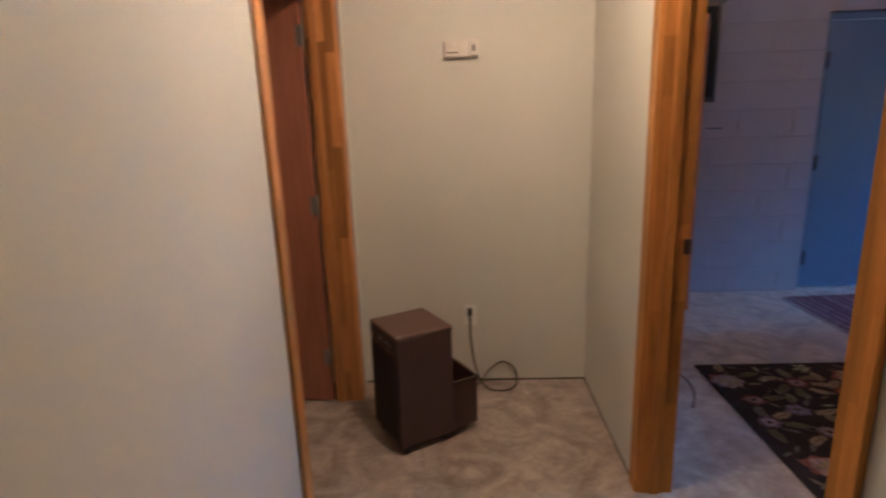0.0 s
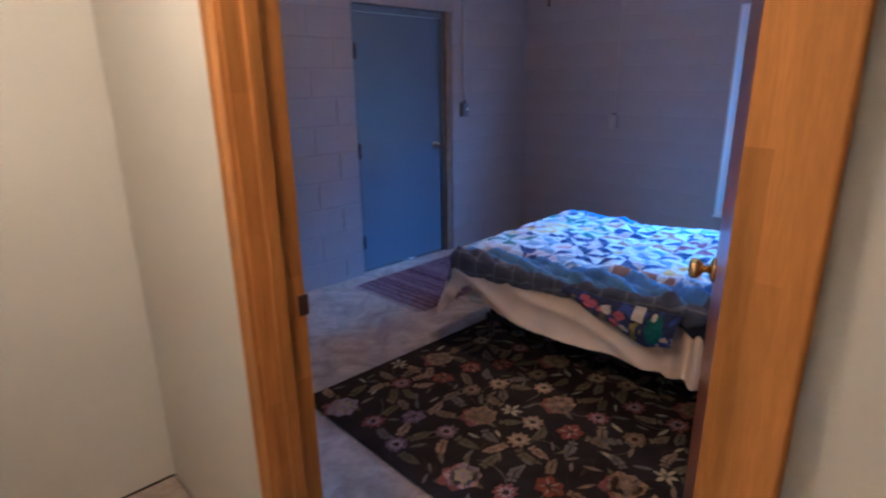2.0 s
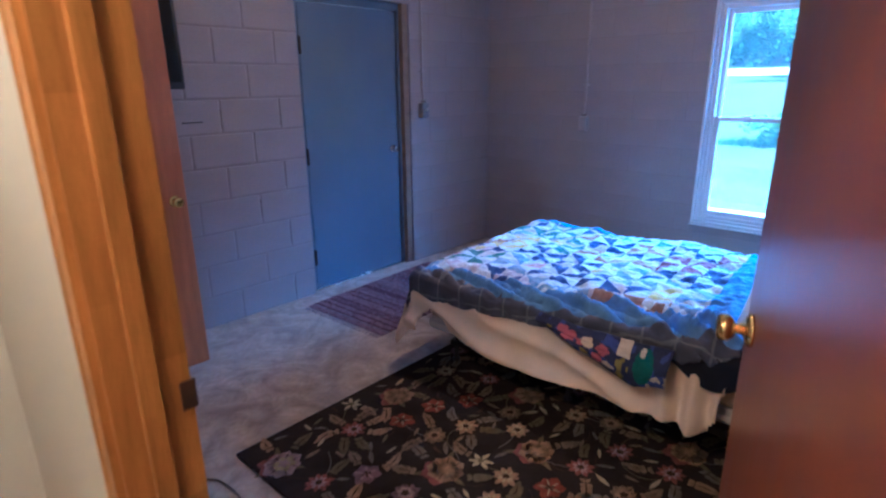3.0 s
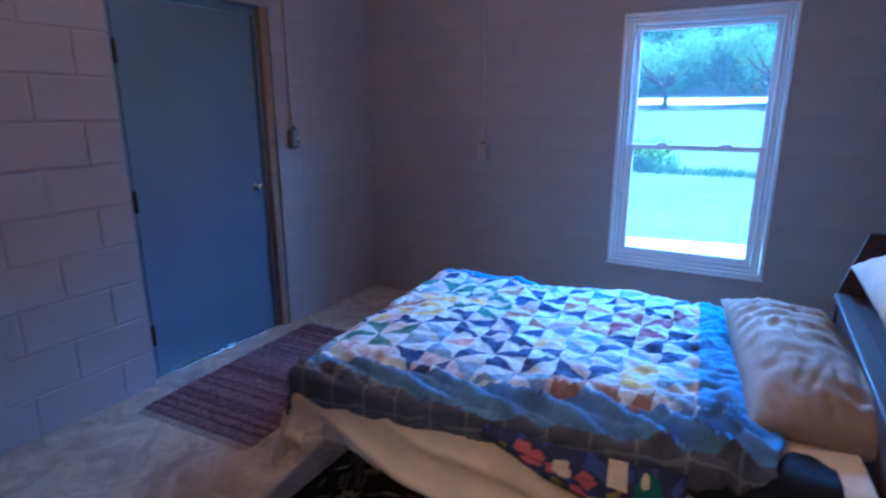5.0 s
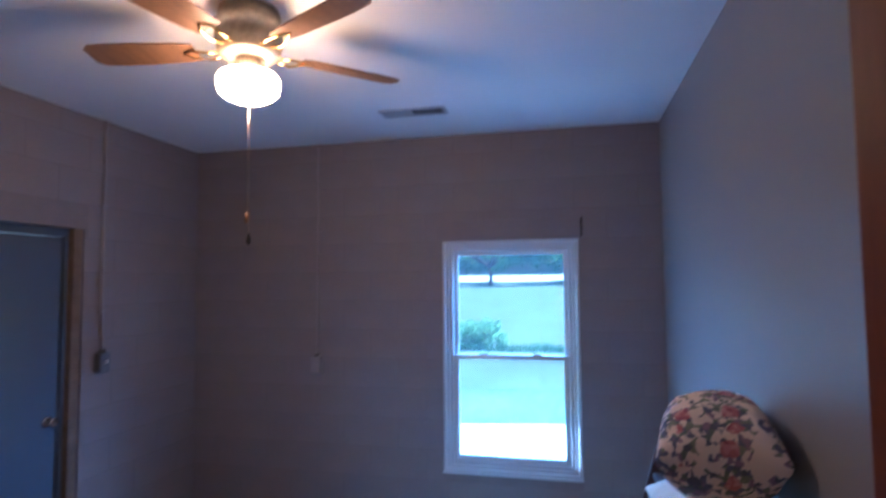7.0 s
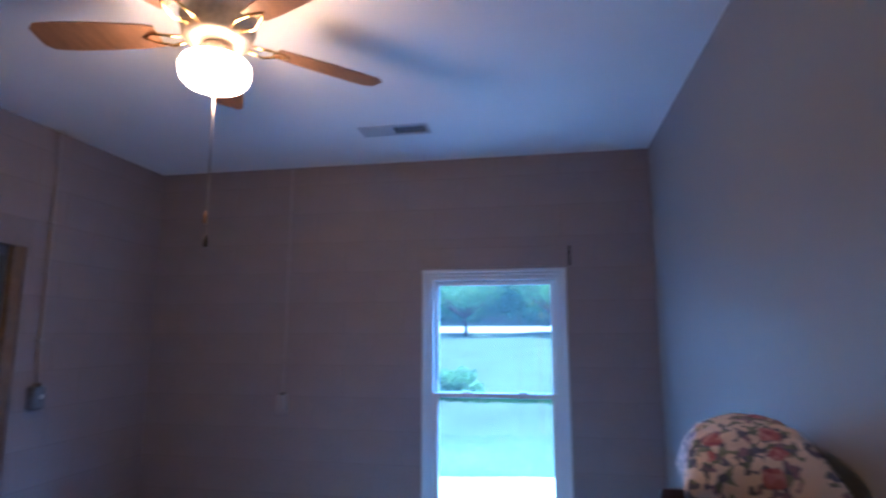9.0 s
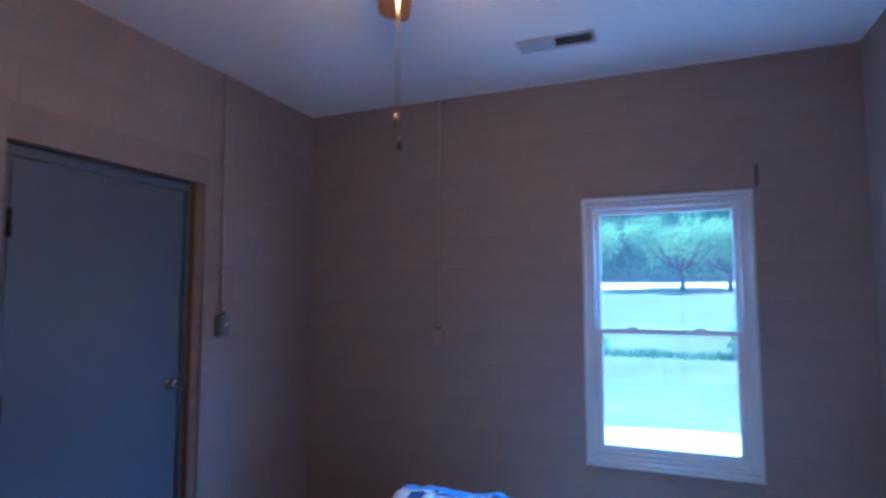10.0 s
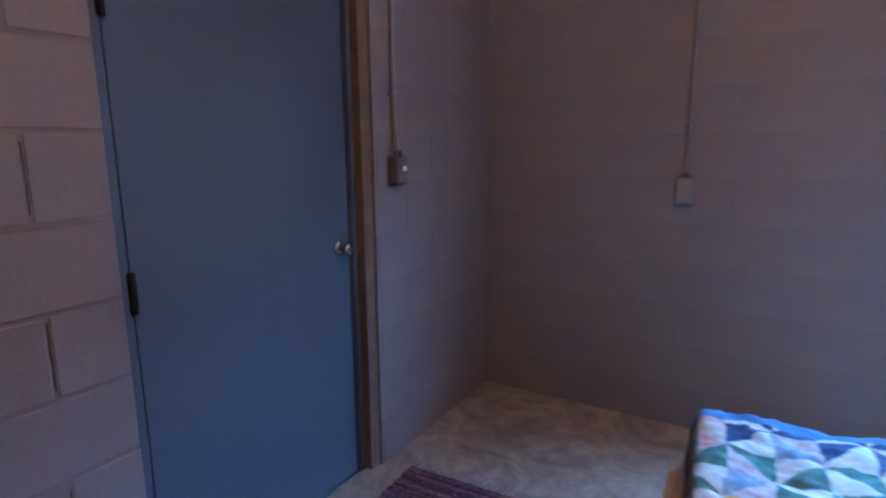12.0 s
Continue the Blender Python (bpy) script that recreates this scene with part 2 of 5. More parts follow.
structure("wall_hall_north", boxes((-1.9, PART_W, HALL_N, HALL_N + 0.12, 0, 3.0)), M_DRYWALL, "beige painted drywall at the end of the hall", "wall")
structure("wall_hall_west", boxes(
    (HALL_W - 0.125, HALL_W, HALL_S, LEFT_S - 0.02, 0, 3.0), (HALL_W - 0.125, HALL_W, LEFT_S - 0.02, LEFT_N + 0.02, DOOR_H + 0.02, 3.0),
    (HALL_W - 0.125, HALL_W, LEFT_N + 0.02, HALL_N, 0, 3.0)), M_DRYWALL, "beige painted drywall with a side doorway", "wall")
structure("wall_hall_south", boxes((-1.9, PART_W, HALL_S - 0.1, HALL_S, 0, 3.0)), M_DRYWALL, "plain drywall closing the hall", "wall")
structure("wall_side_room", boxes((-1.9, -1.8, HALL_S, HALL_N, 0, 3.0)), M_DRYWALL, "plain drywall of the side room", "wall")
structure("wall_closet", boxes((-0.4, -0.3, HALL_N + 0.12, NORTH + 0.2, 0, 3.0), (-0.3, PART_W, NORTH, NORTH + 0.2, 0, 3.0)), M_DRYWALL, "plain closet walls", "wall")

# block walls: core behind the block faces
STEEL_W, STEEL_E, STEEL_H = 3.172, 4.20, 2.085
WIN_S, WIN_N, WIN_B, WIN_T = 1.70, 2.617, 0.478, 2.035
CORE, CORE_E = 0.0034, 0.0007
wall_n = structure("wall_north", boxes(
    (PART_E, STEEL_W, NORTH + CORE, NORTH + 0.2, 0, 2.032), (PART_E, STEEL_W, NORTH + CORE_E, NORTH + 0.2, 2.032, 3.0),
    (STEEL_W, STEEL_E, NORTH + CORE_E, NORTH + 0.2, STEEL_H, 3.0), (STEEL_E, EAST + 0.2, NORTH + CORE_E, NORTH + 0.2, 0, 3.0)),
    M_MORTAR, "painted concrete block wall with a steel door", "wall")
wall_e = structure("wall_east", boxes(
    (EAST + CORE_E, EAST + 0.2, SOUTH, WIN_S, 0, 3.0), (EAST + CORE_E, EAST + 0.2, WIN_S, WIN_N, 0, WIN_B), (EAST + CORE_E, EAST + 0.2, WIN_S, WIN_N, WIN_T, 3.0), (EAST + CORE_E, EAST + 0.2, WIN_N, NORTH + CORE, 0, 3.0)),
    M_MORTAR, "painted concrete block wall with a window", "wall")


# ---- bedroom doorway trim ----
jr = random.Random(12)


def pieces(bm, x0, x1, y0, y1, z0, z1, columns):
    """A finger-jointed upright: short lengths of wood glued end to end, in one or more columns along x."""
    for c in range(columns):
        a, b = x0 + (x1 - x0) * c / columns, x0 + (x1 - x0) * (c + 1) / columns
        z = z0
        while z < z1:
            nz = min(z1, z + jr.uniform(0.16, 0.46))
            if z1 - nz < 0.08:
                nz = z1
            box(bm, a, b, y0, y1, z, nz)
            z = nz


def casing(bm, face, out, y0, y1, z0, z1, inner):
    """A flat casing of three finger-jointed strips on a wall x = face, proud towards out, eased at its outer edge."""
    a, b = sorted((y0, y1))
    cuts = (0.0, 0.36, 0.70, 1.0) if inner > 0 else (0.0, 0.30, 0.64, 1.0)
    for k in range(3):
        lo, hi = a + (b - a) * cuts[k], a + (b - a) * cuts[k + 1]
        d = (0.0152, 0.0138 if inner > 0 else 0.0151, 0.0152)[k]
        xs = sorted((face, face + out * d))
        z = z0
        while z < z1:
            nz = min(z1, z + jr.uniform(0.28, 0.72))
            if z1 - nz < 0.15:
                nz = z1
            box(bm, xs[0], xs[1], lo, hi, z, nz)
            z = nz
    edge = b if inner > 0 else a
    rings(bm, [(0.0060, z0), (0.0060, z1)], 14, pose(face + out * 0.0092, edge, 0))


def door_trim(name, x0, x1, y0, y1, h, faces, label, wood):
    t = tagged(new(name), label, "door frame", kind="structure")
    bm = bmesh.new()
    pieces(bm, x0 - 0.002, x1 + 0.002, y0 - 0.02, y0, 0, h, 3)
    part("jamb", bm, wood, t)
    bm = bmesh.new()
    pieces(bm, x0 - 0.002, x1 + 0.002, y1, y1 + 0.02, 0, h, 3)
    part("jamb", bm, wood, t)
    bm = bmesh.new()
    box(bm, x0 - 0.002, x1 + 0.002, y0 - 0.02, y1 + 0.02, h, h + 0.02, bevel=0.0015)
    part("head_jamb", bm, wood, t)
    xm = x1 - 0.05 if faces[0] else x0 + 0.05
    for lo, hi in ((y0, y0 + 0.011), (y1 - 0.011, y1)):
        bm = bmesh.new()
        box(bm, xm - 0.035, xm, lo, hi, 0, h, bevel=0.002)
        part("door_stop", bm, wood, t)
    for face, out, sides in faces[1]:
        for s in sides:
            bm = bmesh.new()
            if s == "n":
                casing(bm, face, out, y1 + 0.005, y1 + 0.072, 0, h + 0.073, 1)
            elif s == "s":
                casing(bm, face, out, y0 - 0.064, y0 - 0.0004, 0, h + 0.073, -1)
            part("casing", bm, wood, t)
        bm = bmesh.new()
        xs = sorted((face, face + out * 0.013))
        box(bm, xs[0], xs[1], y0 - 0.005, y1 + 0.005, h + 0.006, h + 0.073, bevel=0.002)
        part("head_casing", bm, wood, t)
    return t


trim_bed = door_trim("door_frame_1", PART_W, PART_E, DOOR_S, DOOR_N, DOOR_H, (True, [(PART_W, -1, "ns")]), "varnished pine jamb and casing of the bedroom doorway", M_PINE)
door_trim("door_frame_2", HALL_W - 0.125, HALL_W, LEFT_S, LEFT_N, DOOR_H, (False, [(HALL_W, 1, "ns")]), "varnished finger-jointed pine jamb of the side doorway", M_FINGER)
bm = bmesh.new()
box(bm, 1.282, 1.309, DOOR_N - 0.003, DOOR_N + 0.002, 0.965, 1.02, bevel=0.001)
part("strike_plate", bm, M_BRONZE, trim_bed, "dull bronze strike plate")


def knob_set(door, x, z, y_face, out, metal):
    """A round knob with its rose, on the face y = y_face."""
    base = pose(x, y_face, z, 90 if out < 0 else -90)
    bm = bmesh.new()
    rings(bm, [(0.031, 0.0), (0.030, 0.006), (0.022, 0.011), (0.011, 0.014)], 24, base)
    k = part("door_knob", bm, metal, door)
    bm = bmesh.new()
    rings(bm, [(0.010, 0.010), (0.009, 0.026), (0.016, 0.031), (0.024, 0.038), (0.0262, 0.047), (0.024, 0.056), (0.013, 0.061)], 24, base)
    part("grip", bm, metal, k)


def leaf_door(name, hinge, angle, width, label, height=2.03, thick=0.035, knobs=True, knob_z=0.925, skin=None):
    """A flush door leaf: local x from the hinge to the free edge, local y the thickness."""
    d = thing(name, (hinge[0], hinge[1], 0.012), label, "door", rz=angle)
    d["kind"] = "structure"
    bm = bmesh.new()
    box(bm, 0, width, -thick, 0, 0, height, bevel=0.002)
    part("leaf", bm, skin or M_DOOR, d)
    if knobs:
        knob_set(d, width - 0.06, knob_z, 0.0, 1, M_BRASS)
        knob_set(d, width - 0.06, knob_z, -thick, -1, M_BRASS)
    for z in (0.2, 1.0, 1.78):
        bm = bmesh.new()
        rings(bm, [(0.005, z - 0.004), (0.0085, z), (0.0085, z + 0.09), (0.005, z + 0.094)], 12, pose(-0.006, 0.007, 0))
        box(bm, -0.004, 0.026, 0.0, 0.0025, z, z + 0.09)
        part("hinge", bm, M_HINGE, d)
    return d


leaf_door("door_1", (PART_E + 0.008, DOOR_S + 0.022), 21.4, 0.85, "glossy mahogany flush door with brass knobs, standing open", knob_z=1.055)
leaf_door("door_2", (HALL_W - 0.144, LEFT_N - 0.012), 177.0, 0.90, "reddish-brown flush door standing open into the side room", knobs=False, skin=M_DOOR_LIT)
leaf_door("door_3", (PART_E + 0.008, CLO_N - 0.005), -1.5, 0.84, "honey-brown flush door with a brass knob, standing open", knobs=True, skin=M_HONEY)

# ---- steel door ----
sd = tagged(new("door_4"), "blue-grey painted steel door with a round nickel knob, closed", "door", kind="structure")
SLAB = 4.635
bm = boxes((3.234, 4.113, SLAB, SLAB + 0.045, 0.012, 2.03), bevel=0.002)
part("leaf", bm, M_BLUE, sd)
bm = boxes((STEEL_W, 3.227, SLAB - 0.008, NORTH + 0.18, 0, 2.05), bevel=0.002)
part("frame_jamb", bm, M_BLUE, sd)
bm = boxes((4.119, 4.14, SLAB - 0.02, NORTH + 0.18, 0, 2.05), bevel=0.002)
part("frame_jamb", bm, M_BLUE, sd)
bm = boxes((STEEL_W, 4.14, SLAB - 0.02, NORTH + 0.18, 2.034, STEEL_H), bevel=0.002)
part("frame_head", bm, M_BLUE, sd)
bm = boxes((4.14, STEEL_E, NORTH + 0.012, NORTH + 0.18, 0, STEEL_H), bevel=0.003)
part("reveal_strip", bm, M_TAN, sd, "bare brown side jamb")
bm = boxes((STEEL_W, 4.14, SLAB - 0.03, NORTH + 0.2, 0, 0.011), bevel=0.002)
part("threshold", bm, M_STEEL, sd, "worn metal threshold")
knob_set(sd, 4.055, 0.99, SLAB, -1, M_STEEL)
for z in (0.20, 0.95, 1.70):
    bm = bmesh.new()
    rings(bm, [(0.006, z - 0.004), (0.011, z), (0.011, z + 0.11), (0.006, z + 0.114)], 12, pose(3.2305, SLAB - 0.012, 0))
    part("hinge", bm, M_DARKMETAL, sd, "dark bronze hinge")

# ---- window ----
win = tagged(new("window_1"), "white vinyl double-hung window with two clear panes", "window", kind="structure")
X0 = EAST - 0.004


def frame_ring(name, x0, x1, y0, y1, z0, z1, w, label="", bottom=None, top=None):
    b, t = bottom or w, top or w
    f = None
    for nm, c in (("stile", (x0, x1, y0, y0 + w, z0, z1)), ("stile", (x0, x1, y1 - w, y1, z0, z1)), ("rail", (x0 + 0.001, x1 - 0.001, y0 + w, y1 - w, z0, z0 + b)), ("rail", (x0 + 0.001, x1 - 0.001, y0 + w, y1 - w, z1 - t, z1))):
        bm = boxes(c, bevel=0.004)
        part(name + "_" + nm, bm, M_VINYL, win, label)


frame_ring("frame", X0, X0 + 0.10, WIN_S, WIN_N, WIN_B, WIN_T, 0.020)
frame_ring("stop", X0 + 0.016, X0 + 0.10, WIN_S + 0.023, WIN_N - 0.023, WIN_B + 0.023, WIN_T - 0.023, 0.019)
frame_ring("inner_frame", X0 + 0.026, X0 + 0.10, WIN_S + 0.043, WIN_N - 0.043, WIN_B + 0.043, WIN_T - 0.043, 0.026)
MEET = 1.243
frame_ring("lower_sash", X0 + 0.032, X0 + 0.062, WIN_S + 0.07, WIN_N - 0.07, WIN_B + 0.07, MEET + 0.015, 0.036, top=0.03)
frame_ring("upper_sash", X0 + 0.064, X0 + 0.092, WIN_S + 0.07, WIN_N - 0.07, MEET - 0.018, WIN_T - 0.07, 0.030, bottom=0.034)
bm = boxes((X0 + 0.045, X0 + 0.049, WIN_S + 0.10, WIN_N - 0.10, WIN_B + 0.10, MEET))
p1 = part("pane", bm, M_GLASS, win)
bm = boxes((X0 + 0.076, X0 + 0.080, WIN_S + 0.10, WIN_N - 0.10, MEET, WIN_T - 0.10))
p2 = part("pane", bm, M_GLASS, win)
for p in (p1, p2):
    p.visible_shadow = False
for y in (1.98, 2.34):
    bm = boxes((X0 + 0.034, X0 + 0.058, y - 0.03, y + 0.03, MEET + 0.015, MEET + 0.027), bevel=0.004)
    part("sash_lock", bm, M_VINYL, win)
bm = boxes((EAST - 0.014, EAST + 0.003, WIN_S - 0.003, WIN_N + 0.004, WIN_B - 0.013, WIN_B - 0.001), bevel=0.003)
part("window_sill", bm, M_VINYL, win)
bm = boxes((EAST - 0.010, EAST + 0.004, WIN_S - 0.015, WIN_N + 0.035, WIN_T + 0.012, 2.175), bevel=0.003)
part("lintel", bm, M_BLOCK, wall_e, "painted lintel over the window")
bm = boxes((EAST - 0.0035, EAST + 0.004, WIN_S - 0.030, WIN_S - 0.0155, WIN_T + 0.012, 2.173), bevel=0.001)
part("open_joint", bm, M_DARKBROWN, wall_e, "dark open joint beside the lintel")


# ---- ceiling fan ----
M_FANWOOD = mat("oak fan blade", (0.30, 0.16, 0.07), 0.4, var=0.15, scale=5, grain=40, stretch=(1, 8, 8), bump=0.05)
M_PEWTER = mat("antique pewter", (0.50, 0.43, 0.34), 0.42, 0.75, var=0.15, scale=12, bump=0.05)
fan = thing("ceiling_fan", (FAN[0], FAN[1], CEIL + 0.04), "pewter ceiling fan with oak blades and a lit opal globe", "ceiling fan")
bm = bmesh.new()
rings(bm, [(0.070, -0.226), (0.098, -0.220), (0.114, -0.203), (0.117, -0.172), (0.123, -0.168), (0.124, -0.095), (0.118, -0.086), (0.112, -0.060), (0.108, -0.041)], 32)
part("motor_housing", bm, M_PEWTER, fan)
bm = bmesh.new()
rings(bm, [(0.050, -0.276), (0.056, -0.271), (0.056, -0.254), (0.046, -0.247), (0.044, -0.226)], 24)
part("light_fitter", bm, M_PEWTER, fan)
for i in range(20):
    a = 2 * math.pi * i / 20
    bm = bmesh.new()
    box(bm, 0.053, 0.060, -0.004, 0.004, -0.268, -0.246, pose(0, 0, 0, 0, 0, math.degrees(a)))
    part("fitter_bead", bm, M_PEWTER, fan)
bm = bmesh.new()
prof = [(0.010, -0.394), (0.050, -0.387), (0.088, -0.370), (0.107, -0.350), (0.112, -0.328), (0.112, -0.305), (0.104, -0.289), (0.080, -0.280), (0.056, -0.276)]
n = 48
loops = []
for r, z in prof:
    loops.append([bm.verts.new(((r + 0.0022 * (i % 2) * (r > 0.05)) * math.cos(2 * math.pi * i / n), (r + 0.0022 * (i % 2) * (r > 0.05)) * math.sin(2 * math.pi * i / n), z)) for i in range(n)])
for a, b in zip(loops, loops[1:]):
    for i in range(n):
        bm.faces.new((a[i], a[(i + 1) % n], b[(i + 1) % n], b[i])).smooth = True
bm.faces.new(loops[0][::-1])
part("globe", bm, M_GLOBE, fan, "lit white opal glass globe")
for k in range(5):
    turn = pose(0, 0, -0.192, 0, 0, -44 + 72 * k)
    bm = bmesh.new()
    ws = [(0.20, 0.048), (0.26, 0.058), (0.40, 0.066), (0.52, 0.068), (0.59, 0.062), (0.615, 0.040)]
    tilt = turn @ pose(0, 0, 0.0, 11)
    lo, hi = [], []
    for r, w in ws:
        lo.append([bm.verts.new(tilt @ Vector((r, s * w, -0.003))) for s in (-1, 0, 1)])
        hi.append([bm.verts.new(tilt @ Vector((r, s * w, 0.003))) for s in (-1, 0, 1)])
    for q in (lo, hi):
        for a, b in zip(q, q[1:]):
            for j in (0, 1):
                bm.faces.new((a[j], a[j + 1], b[j + 1], b[j]))
    for i in range(len(ws) - 1):
        for j in (0, 2):
            bm.faces.new((lo[i][j], lo[i + 1][j], hi[i + 1][j], hi[i][j]))
    for i in (0, len(ws) - 1):
        for j in (0, 1):
            bm.faces.new((lo[i][j], lo[i][j + 1], hi[i][j + 1], hi[i][j]))
    blade = part("blade", bm, M_FANWOOD, fan, "oak veneered blade")
    bm = bmesh.new()
    for s in (-1, 1):
        tube(bm, [turn @ Vector(p) for p in ((0.115, 0.018 * s, -0.012), (0.16, 0.034 * s, -0.016), (0.215, 0.022 * s, -0.006 + 0.004 * s), (0.25, 0.0, -0.005))], [0.006, 0.0055, 0.005, 0.004], 8)
    part("blade_iron", bm, M_BRASS, blade, "curled brass bracket")
for dx, dy, z1, mm in ((0.004, 0.004, -0.82, M_FANWOOD), (-0.010, -0.012, -0.90, M_DARKBROWN)):
    bm = bmesh.new()
    tube(bm, [(dx * 0.5, dy * 0.5, -0.38), (dx, dy, -0.50), (dx * 1.2, dy * 1.2, z1 + 0.02)], 0.0016, 6)
    ch = part("pull_chain", bm, M_PEWTER, fan)
    bm = bmesh.new()
    rings(bm, [(0.003, z1 - 0.02), (0.009, z1 - 0.012), (0.007, z1 + 0.006), (0.003, z1 + 0.022)], 12, pose(dx * 1.2, dy * 1.2, 0))
    part("pull_fob", bm, mm, ch, "small turned wooden fob")

# ---- ceiling vent ----
M_VENT = mat("grey-white vent enamel", (0.50, 0.50, 0.52), 0.45, var=0.03, bump=0.03, fine=0.05)
vent = thing("ceiling_vent", (4.62, 2.652, CEIL), "white louvred register with one half open, in the ceiling", "vent")
part("frame", boxes((-0.075, -0.05, -0.20, 0.20, -0.008, -0.001), (0.05, 0.075, -0.20, 0.20, -0.008, -0.001), (-0.05, 0.05, -0.20, -0.18, -0.008, -0.001), (-0.05, 0.05, 0.18, 0.20, -0.008, -0.001), bevel=0.002), M_VENT, vent)
# no hole in the ceiling: a black sheet paints the duct's darkness behind the slats
part("backing", boxes((-0.05, 0.05, -0.18, 0.18, -0.003, -0.001)), M_BLACK, vent, "black sheet standing in for the dark of the duct")
for i in range(22):
    y = -0.168 + i * 0.024 if i < 7 else 0.006 + (i - 7) * 0.0118
    bm = bmesh.new()
    if y < 0:
        box(bm, -0.05, 0.05, -0.0008, 0.0008, -0.002, 0.002, pose(0, y, -0.0055))
    else:
        box(bm, -0.05, 0.05, -0.0012, 0.0012, -0.006, 0.006, pose(0, y, -0.0075, 75))
    part("slat", bm, M_VENT, vent)


# ---- surface wiring ----
def wall_box(name, at, rz, label, body_mat, toggle):
    b = thing(name, at, label, "electrical box", "surface boxes", rz)
    part("body", boxes((-0.036, 0.036, -0.052, 0.0, -0.06, 0.06), bevel=0.008), body_mat, b)
    part("cover_plate", boxes((-0.032, 0.032, -0.056, -0.0525, -0.054, 0.054), bevel=0.0015), body_mat, b)
    if toggle:
        part("toggle", boxes((-0.005, 0.005, -0.072, -0.056, -0.004, 0.016), bevel=0.002), M_PLASTIC, b, "ivory toggle")
    else:
        for z in (-0.02, 0.02):
            part("socket", boxes((-0.014, 0.014, -0.0575, -0.0555, z - 0.012, z + 0.012), bevel=0.001), M_CONDUIT, b)
    part("connector", boxes((-0.014, 0.014, -0.040, -0.012, 0.06, 0.078), bevel=0.003), M_STEEL, b)
    bm = bmesh.new()
    h = CEIL - at[2]
    tube(bm, smooth_path([(0, -0.026, 0.07), (0.0, -0.022, 0.14), (0.002, -0.014, 0.24), (0.0, -0.012, h * 0.6), (0.0, -0.012, h)], 5), 0.0095, 10)
    part("conduit", bm, M_CONDUIT, b, "painted metal conduit up to the ceiling")
    for z in (0.30, 0.95):
        part("strap", boxes((-0.022, 0.022, -0.026, 0.0, z, z + 0.012), bevel=0.003), M_CONDUIT, b)
    return b


M_GREYBOX = mat("grey steel box", (0.20, 0.20, 0.22), 0.4, 0.5, var=0.1)
wall_box("light_switch", (4.322, NORTH, 1.285), 0, "grey surface-mounted switch box with conduit, on the block wall", M_GREYBOX, True)
wall_box("wall_socket", (EAST, 3.545, 1.17), -90, "pale surface-mounted outlet box with conduit, on the block wall", M_CONDUIT, False)

# ---- wall television ----
tv = thing("television", (1.98, NORTH, 1.82), "black flat television on a bracket, on the block wall", "television")
part("cabinet", boxes((-0.38, 0.38, -0.11, -0.065, -0.335, 0.335), bevel=0.006), M_BLACK, tv)
part("screen", boxes((-0.36, 0.36, -0.1125, -0.1095, -0.30, 0.315)), mat("dark screen", (0.008, 0.008, 0.010), 0.12, var=0.02, bump=0.0), tv)
part("bracket", boxes((-0.12, 0.12, -0.066, 0.0, -0.1, 0.1), bevel=0.004), M_BLACK, tv)
part("power_brick", boxes((0.30, 0.42, -0.06, 0.0, 0.34, 0.40), bevel=0.004), M_BLACK, tv)
bm = bmesh.new()
tube(bm, smooth_path([(0.40, -0.03, 0.36), (0.47, -0.03, 0.37), (0.56, -0.025, 0.42), (0.60, -0.02, 0.50), (0.61, -0.02, 0.62)], 6), 0.006, 8)
part("cable", bm, M_BLACK, tv)
peg = thing("wall_hook", (2.415, NORTH, 1.295), "dark metal rod fixed in the block wall joint", "hook")
part("rod", boxes((-0.06, 0.06, -0.012, 0.0, -0.004, 0.004), bevel=0.002), M_DARKMETAL, peg)

# ---- hall end: thermostat, socket, floor unit ----
th = thing("thermostat", (0.525, HALL_N, 1.775), "metallic beige horizontal thermostat on the drywall", "thermostat")
M_CHAMP = mat("champagne metal", (0.80, 0.74, 0.66), 0.32, 0.45, var=0.05, bump=0.02)
part("base", boxes((-0.086, 0.086, -0.012, 0.0, -0.041, 0.042), bevel=0.003), M_CHAMP, th)
part("cover", boxes((-0.084, 0.034, -0.034, -0.012, -0.038, 0.040), bevel=0.004), M_CHAMP, th)
part("dial_cover", boxes((0.040, 0.086, -0.030, -0.012, -0.034, 0.040), bevel=0.004), M_CHAMP, th)
part("slider", boxes((0.058, 0.068, -0.034, -0.030, -0.012, 0.018), bevel=0.001), M_DARKBROWN, th)
part("scale_bar", boxes((-0.070, -0.010, -0.0352, -0.0338, -0.020, -0.015)), M_DARKBROWN, th)
so = thing("wall_outlet", (0.540, HALL_N, 0.393), "ivory duplex outlet on the drywall", "outlet")
part("plate", boxes((-0.035, 0.035, -0.006, 0.0, -0.058, 0.058), bevel=0.002), M_PLASTIC, so)
for z in (-0.027, 0.027):
    part("socket", boxes((-0.017, 0.017, -0.008, -0.0055, z - 0.014, z + 0.014), bevel=0.002), M_PLASTIC, so)

dh = thing("dehumidifier", (0.264, 2.599, 0.0), "brown metal dehumidifier on casters with a water bin behind", "dehumidifier", rz=31.2)
# cabinet and bin are a darker brown than the top cover
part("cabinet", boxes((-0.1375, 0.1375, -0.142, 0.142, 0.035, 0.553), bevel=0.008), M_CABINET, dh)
part("top_cover", boxes((-0.1395, 0.1395, -0.144, 0.144, 0.548, 0.563), bevel=0.005), M_BROWN, dh, "lighter brown top")
part("front_grille", boxes((-0.142, -0.1375, -0.130, 0.130, 0.06, 0.475), bevel=0.002), M_DARKBROWN, dh)
